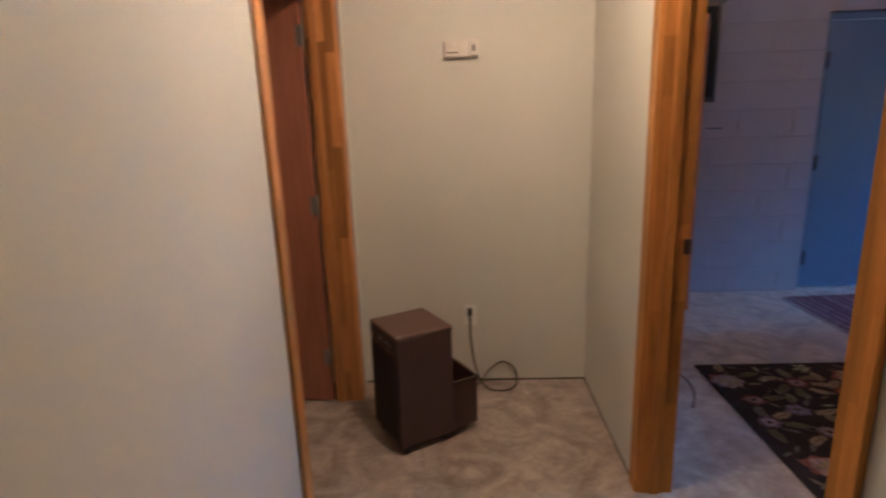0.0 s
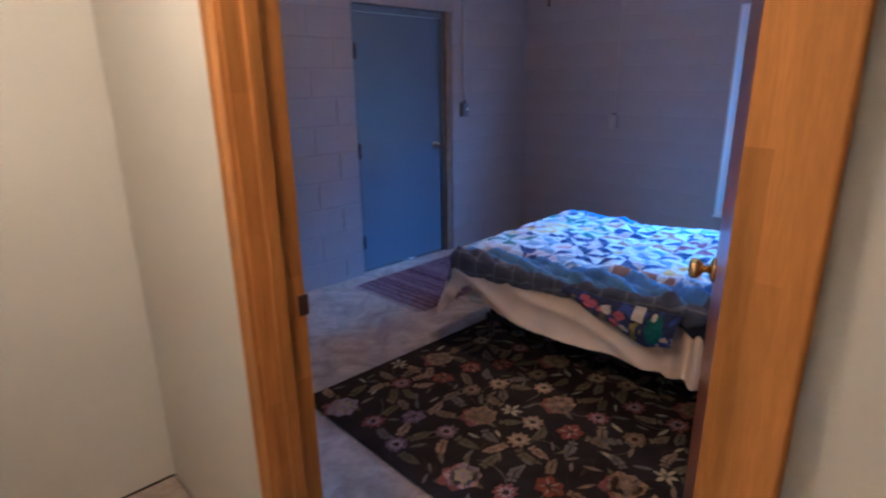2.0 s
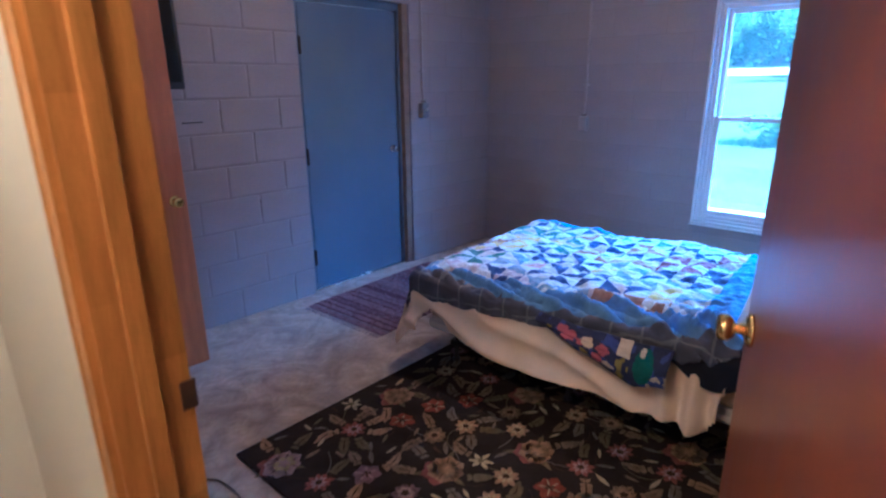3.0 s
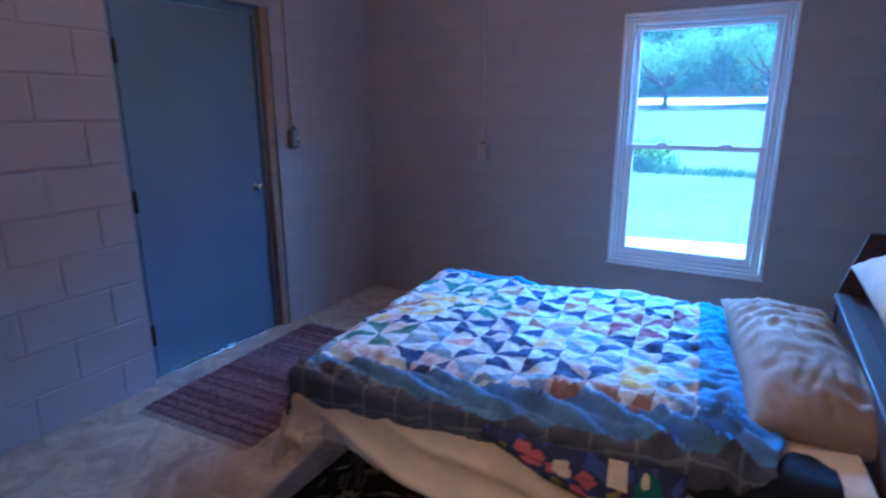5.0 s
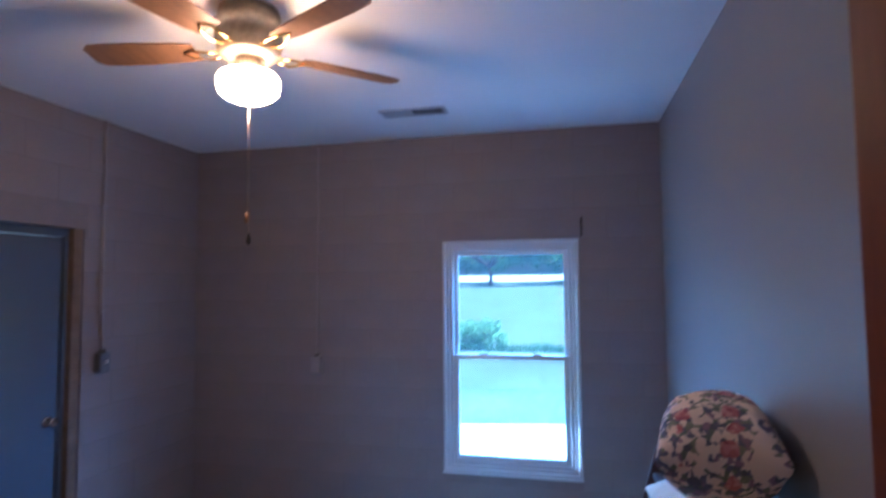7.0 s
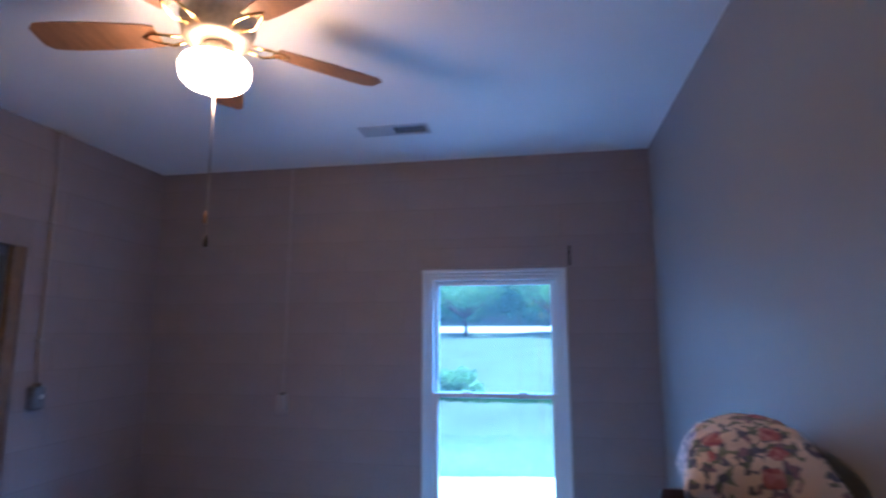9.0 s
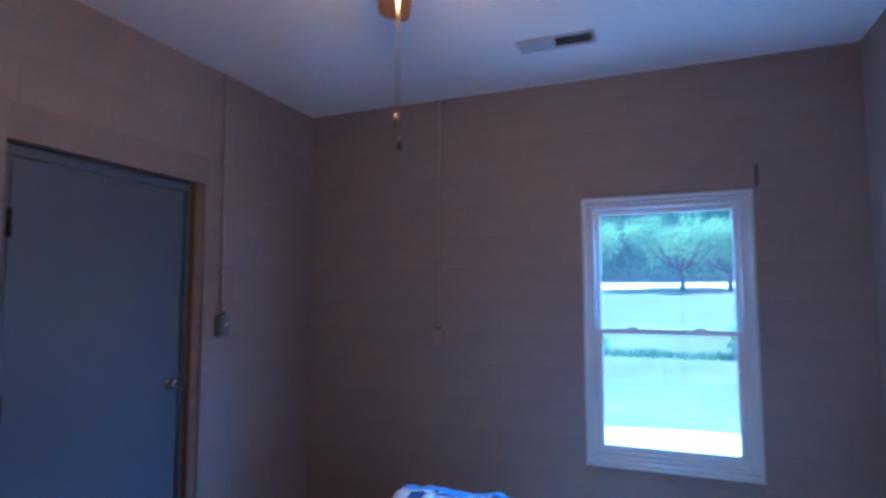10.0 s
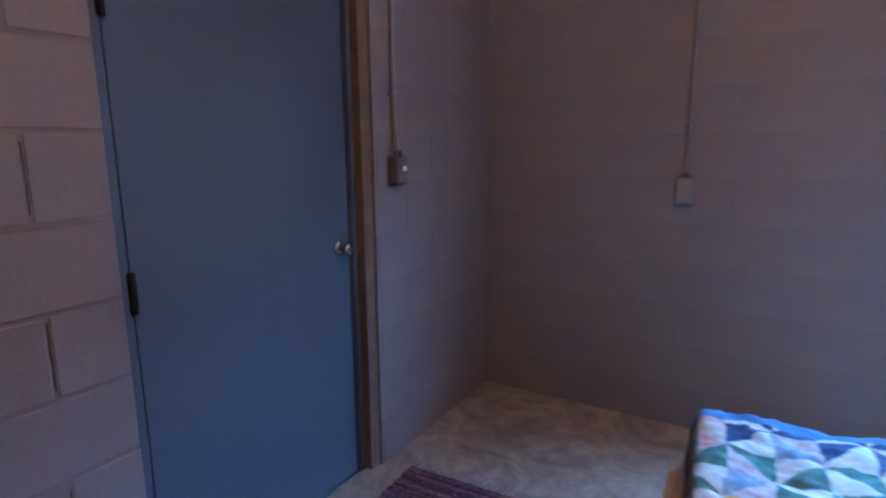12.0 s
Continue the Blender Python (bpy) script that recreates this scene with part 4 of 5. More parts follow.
def cloth(bm, rect, top, w_drop, e_drop, n_drop, s_drop, cell, wrinkle, mat_of, seed, fold=0.0, lift=0.0, pull=0.0, freq=19, slant=0.0, skew=0.0, gather=0.0, flare=0.03):
    """Cloth over a bed: rect on top, then falling on its four sides by lengths that may vary along the side."""
    x0, x1, y0, y1 = rect
    off = Vector((seed * 3.7, seed * 1.3, 0))
    nu, nv = int(round((x1 - x0 + 0.45 + 0.3) / cell)), int(round((y1 - y0 + 0.45 + 0.3) / cell))
    grid = {}
    for j in range(nv + 1):
        v = y0 - 0.3 + j * cell
        for i in range(nu + 1):
            u = x0 - 0.45 + i * cell
            pu, vv = u, (v - y0) / (y1 - y0)
            u += skew * max(0.0, 1 - vv)
            dw, de, ds, dn = x0 - u, u - x1, y0 - v, v - y1
            uu = (u - x0) / (x1 - x0)
            lw, le, ln, ls = w_drop(vv), e_drop(vv), n_drop(uu), s_drop(uu)
            if dw > lw + cell or de > le + cell or dn > ln + cell or ds > ls + cell:
                continue
            dw, de, dn, ds = min(dw, lw), min(de, le), min(dn, ln), min(ds, ls)
            ox, zx = drop(max(dw, de), flare)
            oy, zy = drop(max(dn, ds), flare)
            x = min(max(u, x0), x1) + (-ox if dw > 0 else ox if de > 0 else 0)
            y = min(max(v, y0), y1) + (oy if dn > 0 else -oy if ds > 0 else 0)
            p = Vector((u * 2.4, v * 2.4, 0)) + off
            w = noise.noise(p * 1.0) * 0.6 + noise.noise(p * 3.1) * 0.3 + noise.noise(p * 9.0) * 0.12 + 0.22 * (0.25 - abs(noise.noise(Vector((p.x * 6 + p.y * 2, p.y * 9, 4))))) + 0.5 * (0.3 - abs(noise.noise(p * 2.3 + Vector((7, 3, 0))))) + 0.3 * (0.3 - abs(noise.noise(p * 5.1 + Vector((1, 9, 0)))))
            z = top + lift * (1 - uu) - max(zx, zy) - 0.35 * min(zx, zy) + wrinkle * w * (1.0 if max(zx, zy) < 0.04 else 0.5)
            if pull:
                pull_here = pull * min(1.0, max(0.1, (vv + 0.01) / 0.09))
                # folds drawn slantwise across the border to the head-end corner, and crumples over the head third
                border = x0 + 0.07 + 0.16 * max(0.0, 1 - vv)
                near = 1 / (1 + math.exp((u - border) / 0.018)) * (0.35 + 0.65 * max(0.0, 1 - 0.9 * vv))
                warp = noise.noise(Vector((u * 2.2, v * 2.2, seed)))
                ridge = 1 - abs(math.sin(30 * (u - 0.46 * v) + 3.4 * warp))
                fine = 1 - abs(math.sin(62 * (u - 0.34 * v) + 5.5 * warp + 1.0))
                z += pull_here * near * (ridge ** 1.6 - 0.35 + 0.45 * (fine ** 2 - 0.3)) * (1.0 if max(zx, zy) < 0.012 else 0.22)
                head = max(0.3, 1 - vv / 0.5)
                z += 0.5 * pull_here * head * (0.32 - abs(noise.noise(Vector((u * 9 + 0.5 * v, v * 5, seed + 2))))) + 0.42 * pull_here * head * (0.3 - abs(noise.noise(Vector((u * 19, v * 13, seed + 5))))) + 0.008 * (0.22 - abs(noise.noise(Vector((u * 15 + 3 * warp, v * 21, seed + 8)))))
            side = max(0.0, max(zx, zy) - 0.03)
            if side > 0:
                ph = (v if zx > zy else u)
                q = ph * freq + side * slant + 3 * noise.noise(Vector((ph * 2, seed, 0)))
                wave = 2.4 * (1 - abs(math.sin(0.5 * q))) - 0.1 if slant else math.sin(q)
                if gather and zx > zy:
                    near = math.exp(-((v - gather) / 0.13) ** 2)
                    wave = wave * (1 - near) + near * 1.7 * math.sin(58 * (v - gather) + 3.5 * side + 1.2)
                k = fold * min(1, side / 0.12) * (wave + 0.5 * noise.noise(Vector((ph * 9, seed, side * 4))))
                if zx > zy:
                    x += -k if dw > 0 else k
                else:
                    y += k if dn > 0 else -k
            grid[i, j] = (bm.verts.new((x, y, z)), pu, v)
    for (i, j), (a, u, v) in list(grid.items()):
        q = [grid.get(k) for k in ((i, j), (i + 1, j), (i + 1, j + 1), (i, j + 1))]
        if all(q):
            cu, cv = u + cell / 2, v + cell / 2
            tris = mat_of(cu, cv, i, j)
            if isinstance(tris, tuple):
                flip, m1, m2 = tris
                vs = [t[0] for t in q]
                pair = ((vs[0], vs[1], vs[2]), (vs[0], vs[2], vs[3])) if not flip else ((vs[0], vs[1], vs[3]), (vs[1], vs[2], vs[3]))
                for t, mi in zip(pair, (m1, m2)):
                    f = bm.faces.new(t)
                    f.material_index, f.smooth = mi, True
            else:
                f = bm.faces.new([t[0] for t in q])
                f.material_index, f.smooth = tris, True


def solid(ob, t):
    m = ob.modifiers.new("thickness", "SOLIDIFY")
    m.thickness, m.offset = t, -1.0
    return ob


def ramp(v, *pts):
    for (a, x), (b, y) in zip(pts, pts[1:]):
        if v <= b:
            t = max(0.0, min(1.0, (v - a) / (b - a)))
            t = t * t * (3 - 2 * t)
            return x + (y - x) * t
    return pts[-1][1]


bm = bmesh.new()
cloth(bm, (BX0 + 0.062, BX1 - 0.065, BY0 - 0.025, BY1 - 0.072), 0.54,
      lambda v: ramp(v, (0.0, 0.04), (0.13, 0.05), (0.15, 0.29), (0.165, 0.335), (0.20, 0.345), (0.235, 0.33), (0.28, 0.32), (0.5, 0.32), (0.70, 0.31), (0.80, 0.295), (0.87, 0.26), (0.915, 0.195), (0.945, 0.165), (0.97, 0.20), (1.0, 0.31)),
      lambda v: 0.30, lambda u: ramp(u, (0.0, 0.33), (0.06, 0.31), (0.4, 0.28), (1.0, 0.28)), lambda u: 0.005, 0.012, 0.010, lambda u, v, i, j: 0, 3, fold=0.018, freq=13, slant=45, gather=1.80, flare=0.26)
solid(part("sheet", bm, M_SHEET, bed, "rumpled beige sheet hanging to the floor"), 0.004)

SQ = 0.118
N = 12
cols = random.Random(21)
table = {}


def patch_of(u, v, i, j):
    qx0, qy0, qx1, qy1 = BX0 + 0.095, BY0 + 0.38, BX1 - 0.07, BY1 + 0.06
    if u < qx0 or v < qy0 or u > qx1:
        if u < BX0 - 0.065 + 0.125 * max(0.0, min(1.0, (v - BY1 + 0.80) / 0.75)):      # the hem rides up towards the foot
            return 12 if (int(round((v + 10) / (SQ / N))) % 13 == 0 or int(round((u + 10) / (SQ / N))) % 11 == 0) else 11
        return 10
    if v > BY1 - 0.02:
        return 12 if (int(round((u + 10) / (SQ / N))) % 13 == 0 or int(round((v + 10) / (SQ / N))) % 11 == 0) else 11
    wob = noise.noise_vector(Vector((u * 2.6, v * 2.6, 1.0)))
    a, b = (u - qx0 + 0.030 * wob.x) / SQ + 1, (v - qy0 + 0.030 * wob.y) / SQ + 1
    ca, cb = int(a), int(b)
    key = (ca, cb)
    if key not in table:
        blk = ("block", ca // 2, cb // 2)
        if blk not in table:
            table[blk] = cols.choice([2, 2, 2, 2, 2, 3, 3, 3, 4, 4, 4, 5, 6, 7, 8, 9])
        c = table[blk] if cols.random() < 0.75 else cols.choice([2, 2, 3, 3, 4, 5, 6, 7, 8])
        table[key] = (c, cols.choice([0, 0, 0, 0, 1, 8]))
    c, w = table[key]
    fa, fb = a - ca, b - cb
    back = (ca + cb) % 2 == 1
    t = fa + fb - 1 if back else fa - fb
    odd = cb % 2 == 1
    more, less = (c, w) if odd else (w, c)
    if abs(t) < 0.5 / N:
        return (True, less, more) if back else (False, more, less)
    return more if t > 0 else less



bm = bmesh.new()
cloth(bm, (BX0 + 0.045, BX1 - 0.035, BY0 + 0.19, BY1 - 0.055), 0.552,
      lambda v: ramp(v, (-0.06, 0.0), (0.13, 0.135), (0.25, 0.12), (0.45, 0.13), (0.8, 0.16), (1.0, 0.17)), lambda v: 0.10,
      lambda u: ramp(u, (0.0, 0.20), (0.4, 0.13), (1.0, 0.10)), lambda u: ramp(u, (0, 0.0), (0.12, 0.035), (0.25, 0.05), (1, 0.03)), SQ / N, 0.038, patch_of, 5, fold=0.008, lift=0.02, pull=0.08, skew=0.10)
solid(part("quilt", bm, PATCH + [M_DENIM, M_PLAID, M_PLAIDLINE], bed, "multicoloured patchwork quilt with a blue plaid border"), 0.010)


# ---- pillows and loose cloth ----
def pillow(name, at, size, turn, material, label, seed, wrinkle=0.02, power=2.6, group="pillows", folds=False, bare=-2.0):
    p = new(name)
    p.matrix_basis = pose(*at, *turn)
    p.empty_display_size = 0.05
    tagged(p, label, "pillow", group)
    bm = bmesh.new()
    n = 52
    lx, ly, lz = size
    for s in (1, -1):
        g = []
        for j in range(n + 1):
            row = []
            for i in range(n + 1):
                u, v = 2 * i / n - 1, 2 * j / n - 1
                bulge = max(0.0, (1 - abs(u) ** power)) ** 0.5 * max(0.0, (1 - abs(v) ** power)) ** 0.5
                pin = 1 - 0.06 * (1 - abs(v) ** 2) * abs(u) ** 4
                pin2 = 1 - 0.06 * (1 - abs(u) ** 2) * abs(v) ** 4
                q = Vector((u * 1.6 + seed, v * 1.6, s * 2.0 + seed))
                w = noise.noise(q) * 0.6 + noise.noise(q * 2.7) * 0.2 - 0.8 * max(0.0, 0.16 - abs(noise.noise(Vector((u * 5.0 + 1.2 * noise.noise(q) + seed, v * 0.8, seed))))) / 0.16 - 0.35 * max(0.0, 0.2 - abs(noise.noise(Vector((u * 12.0 + 2.0 * noise.noise(q * 0.8) + seed, v * 1.6, seed + 4))))) / 0.2
                if folds:         # gathers running across the case, deepest towards one end
                    lane = u * 17 + 1.8 * v * v + 0.9 * v + 1.6 * noise.noise(Vector((u * 1.2, v * 1.2, seed)))
                    w = 0.9 * noise.noise(q) + 0.25 * noise.noise(q * 2.6) + 1.5 * min(0.8, max(0.15, u + 0.35)) * ((1 - abs(math.sin(lane))) ** 1.6 - 0.35) - 0.5 * max(0.0, 0.2 - abs(noise.noise(Vector((u * 4.5 + seed, v * 3.2 + 1.5 * u, seed + 6))))) / 0.2
                row.append(bm.verts.new((u * lx / 2 * pin, v * ly / 2 * pin2, s * (lz / 2 * bulge + wrinkle * w * min(1, bulge * 1.6)))))
            g.append(row)
        for j in range(n):
            for i in range(n):
                f = bm.faces.new((g[j][i], g[j][i + 1], g[j + 1][i + 1], g[j + 1][i]))
                f.smooth = True
                if 2 * i / n - 1 < bare + 0.28 * (2 * j / n - 1):
                    f.material_index = 1
    bmesh.ops.remove_doubles(bm, verts=bm.verts, dist=0.0008)
    part("pillowcase", bm, material, p)
    return p


def floral(name):
    m = bpy.data.materials.new(name)
    m.use_nodes = True
    nt = m.node_tree
    b = nt.nodes["Principled BSDF"]
    b.inputs["Roughness"].default_value = 0.85
    b.inputs["Specular IOR Level"].default_value = 0.2
    tc = nt.nodes.new("ShaderNodeTexCoord")
    nz = nt.nodes.new("ShaderNodeTexNoise")
    nz.inputs["Scale"].default_value = 30
    ad = nt.nodes.new("ShaderNodeVectorMath")
    ad.operation = "MULTIPLY_ADD"
    ad.inputs[1].default_value = (0.03, 0.03, 0.03)
    nt.links.new(tc.outputs["Object"], nz.inputs["Vector"])
    nt.links.new(nz.outputs["Color"], ad.inputs[0])
    nt.links.new(tc.outputs["Object"], ad.inputs[2])

    def cells(scale):
        vo = nt.nodes.new("ShaderNodeTexVoronoi")
        vo.inputs["Scale"].default_value = scale
        nt.links.new(ad.outputs[0], vo.inputs["Vector"])
        sep = nt.nodes.new("ShaderNodeSeparateColor")
        nt.links.new(vo.outputs["Color"], sep.inputs[0])
        return vo.outputs["Distance"], sep.outputs[0], sep.outputs[1]

    def test(kind, a, limit):
        n = nt.nodes.new("ShaderNodeMath")
        n.operation = kind
        nt.links.new(a, n.inputs[0])
        if isinstance(limit, float):
            n.inputs[1].default_value = limit
        else:
            nt.links.new(limit, n.inputs[1])
        return n.outputs[0]

    def over(under, mask, pick, shades):
        cr = nt.nodes.new("ShaderNodeValToRGB")
        cr.color_ramp.interpolation = "CONSTANT"
        for i, sh in enumerate(shades):
            e = cr.color_ramp.elements[i] if i < 2 else cr.color_ramp.elements.new(i / len(shades))
            e.position = i / len(shades)
            e.color = (*sh, 1)
        nt.links.new(pick, cr.inputs[0])
        mx = nt.nodes.new("ShaderNodeMix")
        mx.data_type = "RGBA"
        nt.links.new(mask, mx.inputs[0])
        if under is None:
            mx.inputs[6].default_value = (0.74, 0.64, 0.57, 1)
        else:
            nt.links.new(under, mx.inputs[6])
        nt.links.new(cr.outputs[0], mx.inputs[7])
        return mx.outputs[2]

    far, which, keep = cells(14.0)
    near, tint, gate = cells(66.0)
    leaf = test("MULTIPLY", test("MULTIPLY", test("LESS_THAN", far, 0.72), test("GREATER_THAN", gate, 0.42)), test("GREATER_THAN", keep, 0.15))
    bloom = test("MULTIPLY", test("LESS_THAN", far, 0.33), test("GREATER_THAN", keep, 0.40))
    c = over(None, leaf, tint, [(0.15, 0.16, 0.25), (0.16, 0.20, 0.18), (0.27, 0.20, 0.29), (0.13, 0.14, 0.20), (0.23, 0.26, 0.21)])
    c = over(c, bloom, tint, [(0.42, 0.17, 0.20), (0.55, 0.32, 0.32), (0.30, 0.10, 0.15), (0.50, 0.24, 0.27)])
    nt.links.new(c, b.inputs["Base Color"])
    return m


M_FLORAL = floral("cream floral cotton")
M_TAN_CASE = mat("tan cotton pillowcase", (0.42, 0.325, 0.25), 0.85, var=0.10, scale=6, grain=280, bump=0.35, spec=0.2)
M_OCHRE_CASE = mat("ochre cotton pillowcase", (0.60, 0.42, 0.22), 0.85, var=0.10, scale=6, grain=280, bump=0.35, spec=0.2)
M_PALE_CASE = mat("ivory cotton pillowcase", (0.76, 0.64, 0.49), 0.85, var=0.08, scale=6, grain=280, bump=0.35, spec=0.2)
pillow("pillow", (3.69, 1.615, 0.60), (0.98, 0.41, 0.27), (6, -4, 8), M_TAN_CASE, "tan rumpled pillow at the head of the bed", 1.3, 0.022, 2.0, folds=True)
pillow("pillow", (3.30, 1.330, 1.015), (1.04, 0.38, 0.19), (-12, 4.0, -3), [M_PALE_CASE, M_OCHRE_CASE], "ochre pillow half inside an ivory case on the headboard", 4.1, 0.016, 2.8, bare=-0.72)
pillow("pillow", (3.30, 1.345, 1.262), (0.47, 0.33, 0.30), (-4, 3, -10), M_FLORAL, "plump cream pillow with pink and navy flowers", 9.2, 0.016, 2.7)

hbd = thing("headboard", (3.555, SOUTH + 0.004, 0.0), "dark wooden bookcase headboard at the drywall", "headboard")
M_WALNUT = mat("dark walnut veneer", (0.060, 0.021, 0.016), 0.55, var=0.15, scale=4, grain=30, stretch=(1, 8, 8), bump=0.05, coat=0.08)
for s in (-1, 1):
    bm = bmesh.new()
    prof = [(0.0, 0.0), (0.27, 0.0), (0.27, 0.74), (0.235, 0.86), (0.20, 0.985), (0.0, 0.985)]
    lo = [bm.verts.new((s * 0.715 - 0.011, y, z)) for y, z in prof]
    hi = [bm.verts.new((s * 0.715 + 0.011, y, z)) for y, z in prof]
    bm.faces.new(lo)
    bm.faces.new(hi[::-1])
    for i in range(len(prof)):
        bm.faces.new((lo[i], lo[(i + 1) % len(prof)], hi[(i + 1) % len(prof)], hi[i]))
    part("side_panel", bm, M_WALNUT, hbd)
part("back_panel", boxes((-0.704, 0.704, 0.0, 0.012, 0.02, 0.975)), M_WALNUT, hbd)
part("front_panel", boxes((-0.704, 0.704, 0.242, 0.262, 0.10, 0.70), bevel=0.002), M_WALNUT, hbd)
part("ledge", boxes((-0.704, 0.704, 0.225, 0.285, 0.70, 0.722), bevel=0.004), M_WALNUT, hbd)
part("shelf", boxes((-0.704, 0.704, 0.012, 0.225, 0.695, 0.715), bevel=0.002), M_WALNUT, hbd)
part("top_shelf", boxes((-0.704, 0.704, 0.012, 0.225, 0.845, 0.863), bevel=0.002), M_WALNUT, hbd)
part("divider", boxes((-0.01, 0.01, 0.012, 0.22, 0.716, 0.845)), M_WALNUT, hbd)

M_PRINT = [mat("print " + n, c, 0.85, var=0.1, scale=20, grain=200, bump=0.3, spec=0.2) for n, c in (("navy", (0.03, 0.035, 0.09)), ("rose", (0.40, 0.10, 0.12)), ("cream", (0.60, 0.50, 0.36)), ("olive", (0.25, 0.20, 0.05)), ("teal", (0.02, 0.11, 0.10)), ("blue", (0.05, 0.07, 0.25)))]


def flap(name, pts_top, pts_bot, material, label, bulge, seed, cells=16, mats_fn=None, t=0.006):
    """Cloth hanging between an upper and a lower line."""
    bm = bmesh.new()
    g = []
    for j in range(cells + 1):
        v = j / cells
        row = []
        for i in range(cells * 2 + 1):
            u = i / (cells * 2)

            def along(ps):
                k = min(int(u * (len(ps) - 1)), len(ps) - 2)
                f = u * (len(ps) - 1) - k
                return Vector(ps[k]).lerp(Vector(ps[k + 1]), f)
            p = along(pts_top).lerp(along(pts_bot), v)
            w = math.sin(math.pi * v) * bulge + 0.012 * noise.noise(Vector((u * 5 + seed, v * 3, seed))) + 0.006 * noise.noise(Vector((u * 16 + seed, v * 8, seed)))
            row.append(bm.verts.new((p.x - w, p.y, p.z)))
        g.append(row)
    for j in range(cells):
        for i in range(cells * 2):
            f = bm.faces.new((g[j][i], g[j][i + 1], g[j + 1][i + 1], g[j + 1][i]))
            f.smooth = True
            if mats_fn:
                f.material_index = mats_fn(i / (cells * 2), j / cells)
    th = tagged(new(name, mesh_of(name, bm, material)), label, "cloth")
    th.matrix_basis = ASKEW
    return solid(th, t)


def print_of(u, v):
    """Navy cloth with pink and cream blooms, a cream panel, and a large teal heart with a pale spot."""
    x, y = u * 0.54 + 0.05, v * 0.12
    if (x - 0.465) ** 2 + (y - 0.058) ** 2 < 0.052 ** 2:
        return 2 if (x - 0.452) ** 2 + (y - 0.020) ** 2 < 0.013 ** 2 else 4
    if x > 0.45 and y > 0.07:
        return 5 if noise.noise(Vector((x * 40, y * 40, 0))) > -0.1 else 2
    if 0.36 < x < 0.40:
        return 2 if y < 0.045 else (3 if noise.noise(Vector((x * 50, y * 50, 2))) > 0 else 0)
    for cx, cy, r, c in ((0.165, 0.035, 0.024, 1), (0.198, 0.050, 0.022, 1), (0.180, 0.072, 0.020, 1), (0.262, 0.045, 0.021, 2), (0.238, 0.060, 0.014, 1), (0.315, 0.050, 0.022, 1), (0.300, 0.088, 0.020, 1), (0.335, 0.095, 0.016, 2), (0.11, 0.05, 0.012, 3), (0.255, 0.095, 0.014, 3)):
        if (x - cx) ** 2 + (y - cy) ** 2 < (r * (1 + 0.5 * noise.noise(Vector((x * 60, y * 60, cx * 9))))) ** 2:
            return c
    return 0 if noise.noise(Vector((x * 30, y * 30, 4))) < 0.25 else 5


M_NAVY = mat("dark navy fleece", (0.022, 0.026, 0.045), 0.9, var=0.15, scale=12, grain=240, bump=0.4, spec=0.15)
flap("printed_blanket", [(2.855, 2.46, 0.535), (2.835, 2.25, 0.53), (2.83, 2.02, 0.53), (2.84, 1.88, 0.53)], [(2.835, 2.46, 0.50), (2.775, 2.25, 0.455), (2.74, 2.00, 0.385), (2.75, 1.88, 0.410)], M_PRINT, "colourful printed fleece bundled under the quilt edge", 0.035, 2.0, cells=40, mats_fn=print_of)
bm = bmesh.new()
g = []
for j in range(41):                          # lapped over the mattress edge beside the pillow, its corner hanging lowest
    y = 1.53 + 0.49 * j / 40
    inner = ramp(y, (1.53, 0.05), (1.58, 0.10), (1.62, 0.10), (1.68, 0.02), (2.02, 0.0))
    outer = ramp(y, (1.53, 0.07), (1.60, 0.14), (1.735, 0.19), (2.02, 0.06))
    row = []
    for i in range(21):
        d = -inner + (inner + outer) * i / 20
        ox, oz = drop(d, 0.10)
        w = 0.008 * noise.noise(Vector((y * 9, d * 7, 6))) + 0.004 * noise.noise(Vector((y * 25, d * 20, 2)))
        row.append(bm.verts.new((BX0 + 0.052 - ox + max(0.0, -d) - w - 0.012 * min(1.0, oz * 20), y, 0.562 - oz + w)))
    g.append(row)
for p, q in zip(g, g[1:]):
    for i in range(20):
        bm.faces.new((p[i], q[i], q[i + 1], p[i + 1])).smooth = True
navy = tagged(new("navy_blanket", mesh_of("navy_blanket", bm, M_NAVY)), "dark navy blanket corner hanging from the bed", "cloth")
navy.matrix_basis = ASKEW
solid(navy, 0.006)

# ---- outdoors ----
from_x = EAST + 0.205


def ground_z(x):
    pts = ((0, -0.28), (12, -0.28), (20, -0.06), (50, 1.50), (58, 2.35), (70, 3.6), (100, 6.0), (2000, 6.0))
    for (a, za), (b, zb) in zip(pts, pts[1:]):
        if x <= b:
            return za + (zb - za) * (x - a) / (b - a)
    return pts[-1][1]


bm = bmesh.new()
xs = [from_x + 0.002] + [6, 7, 8, 9, 10, 11, 12, 13, 14] + [15 + 3 * i for i in range(22)] + [90, 120, 200, 600, 1500]
ys = [-900, -200, -80] + [-45 + 3 * i for i in range(31)] + [80, 200, 900]
g = [[bm.verts.new((x, y, ground_z(x) + (0.05 * noise.noise(Vector((x * 0.2, y * 0.2, 0))) if x > 12 else 0))) for y in ys] for x in xs]
for a, b in zip(g, g[1:]):
    for j in range(len(ys) - 1):
        bm.faces.new((a[j], a[j + 1], b[j + 1], b[j])).smooth = True
structure("ground", bm, M_GRASS, "wide mown lawn rising to a road", "ground")
bm = bmesh.new()
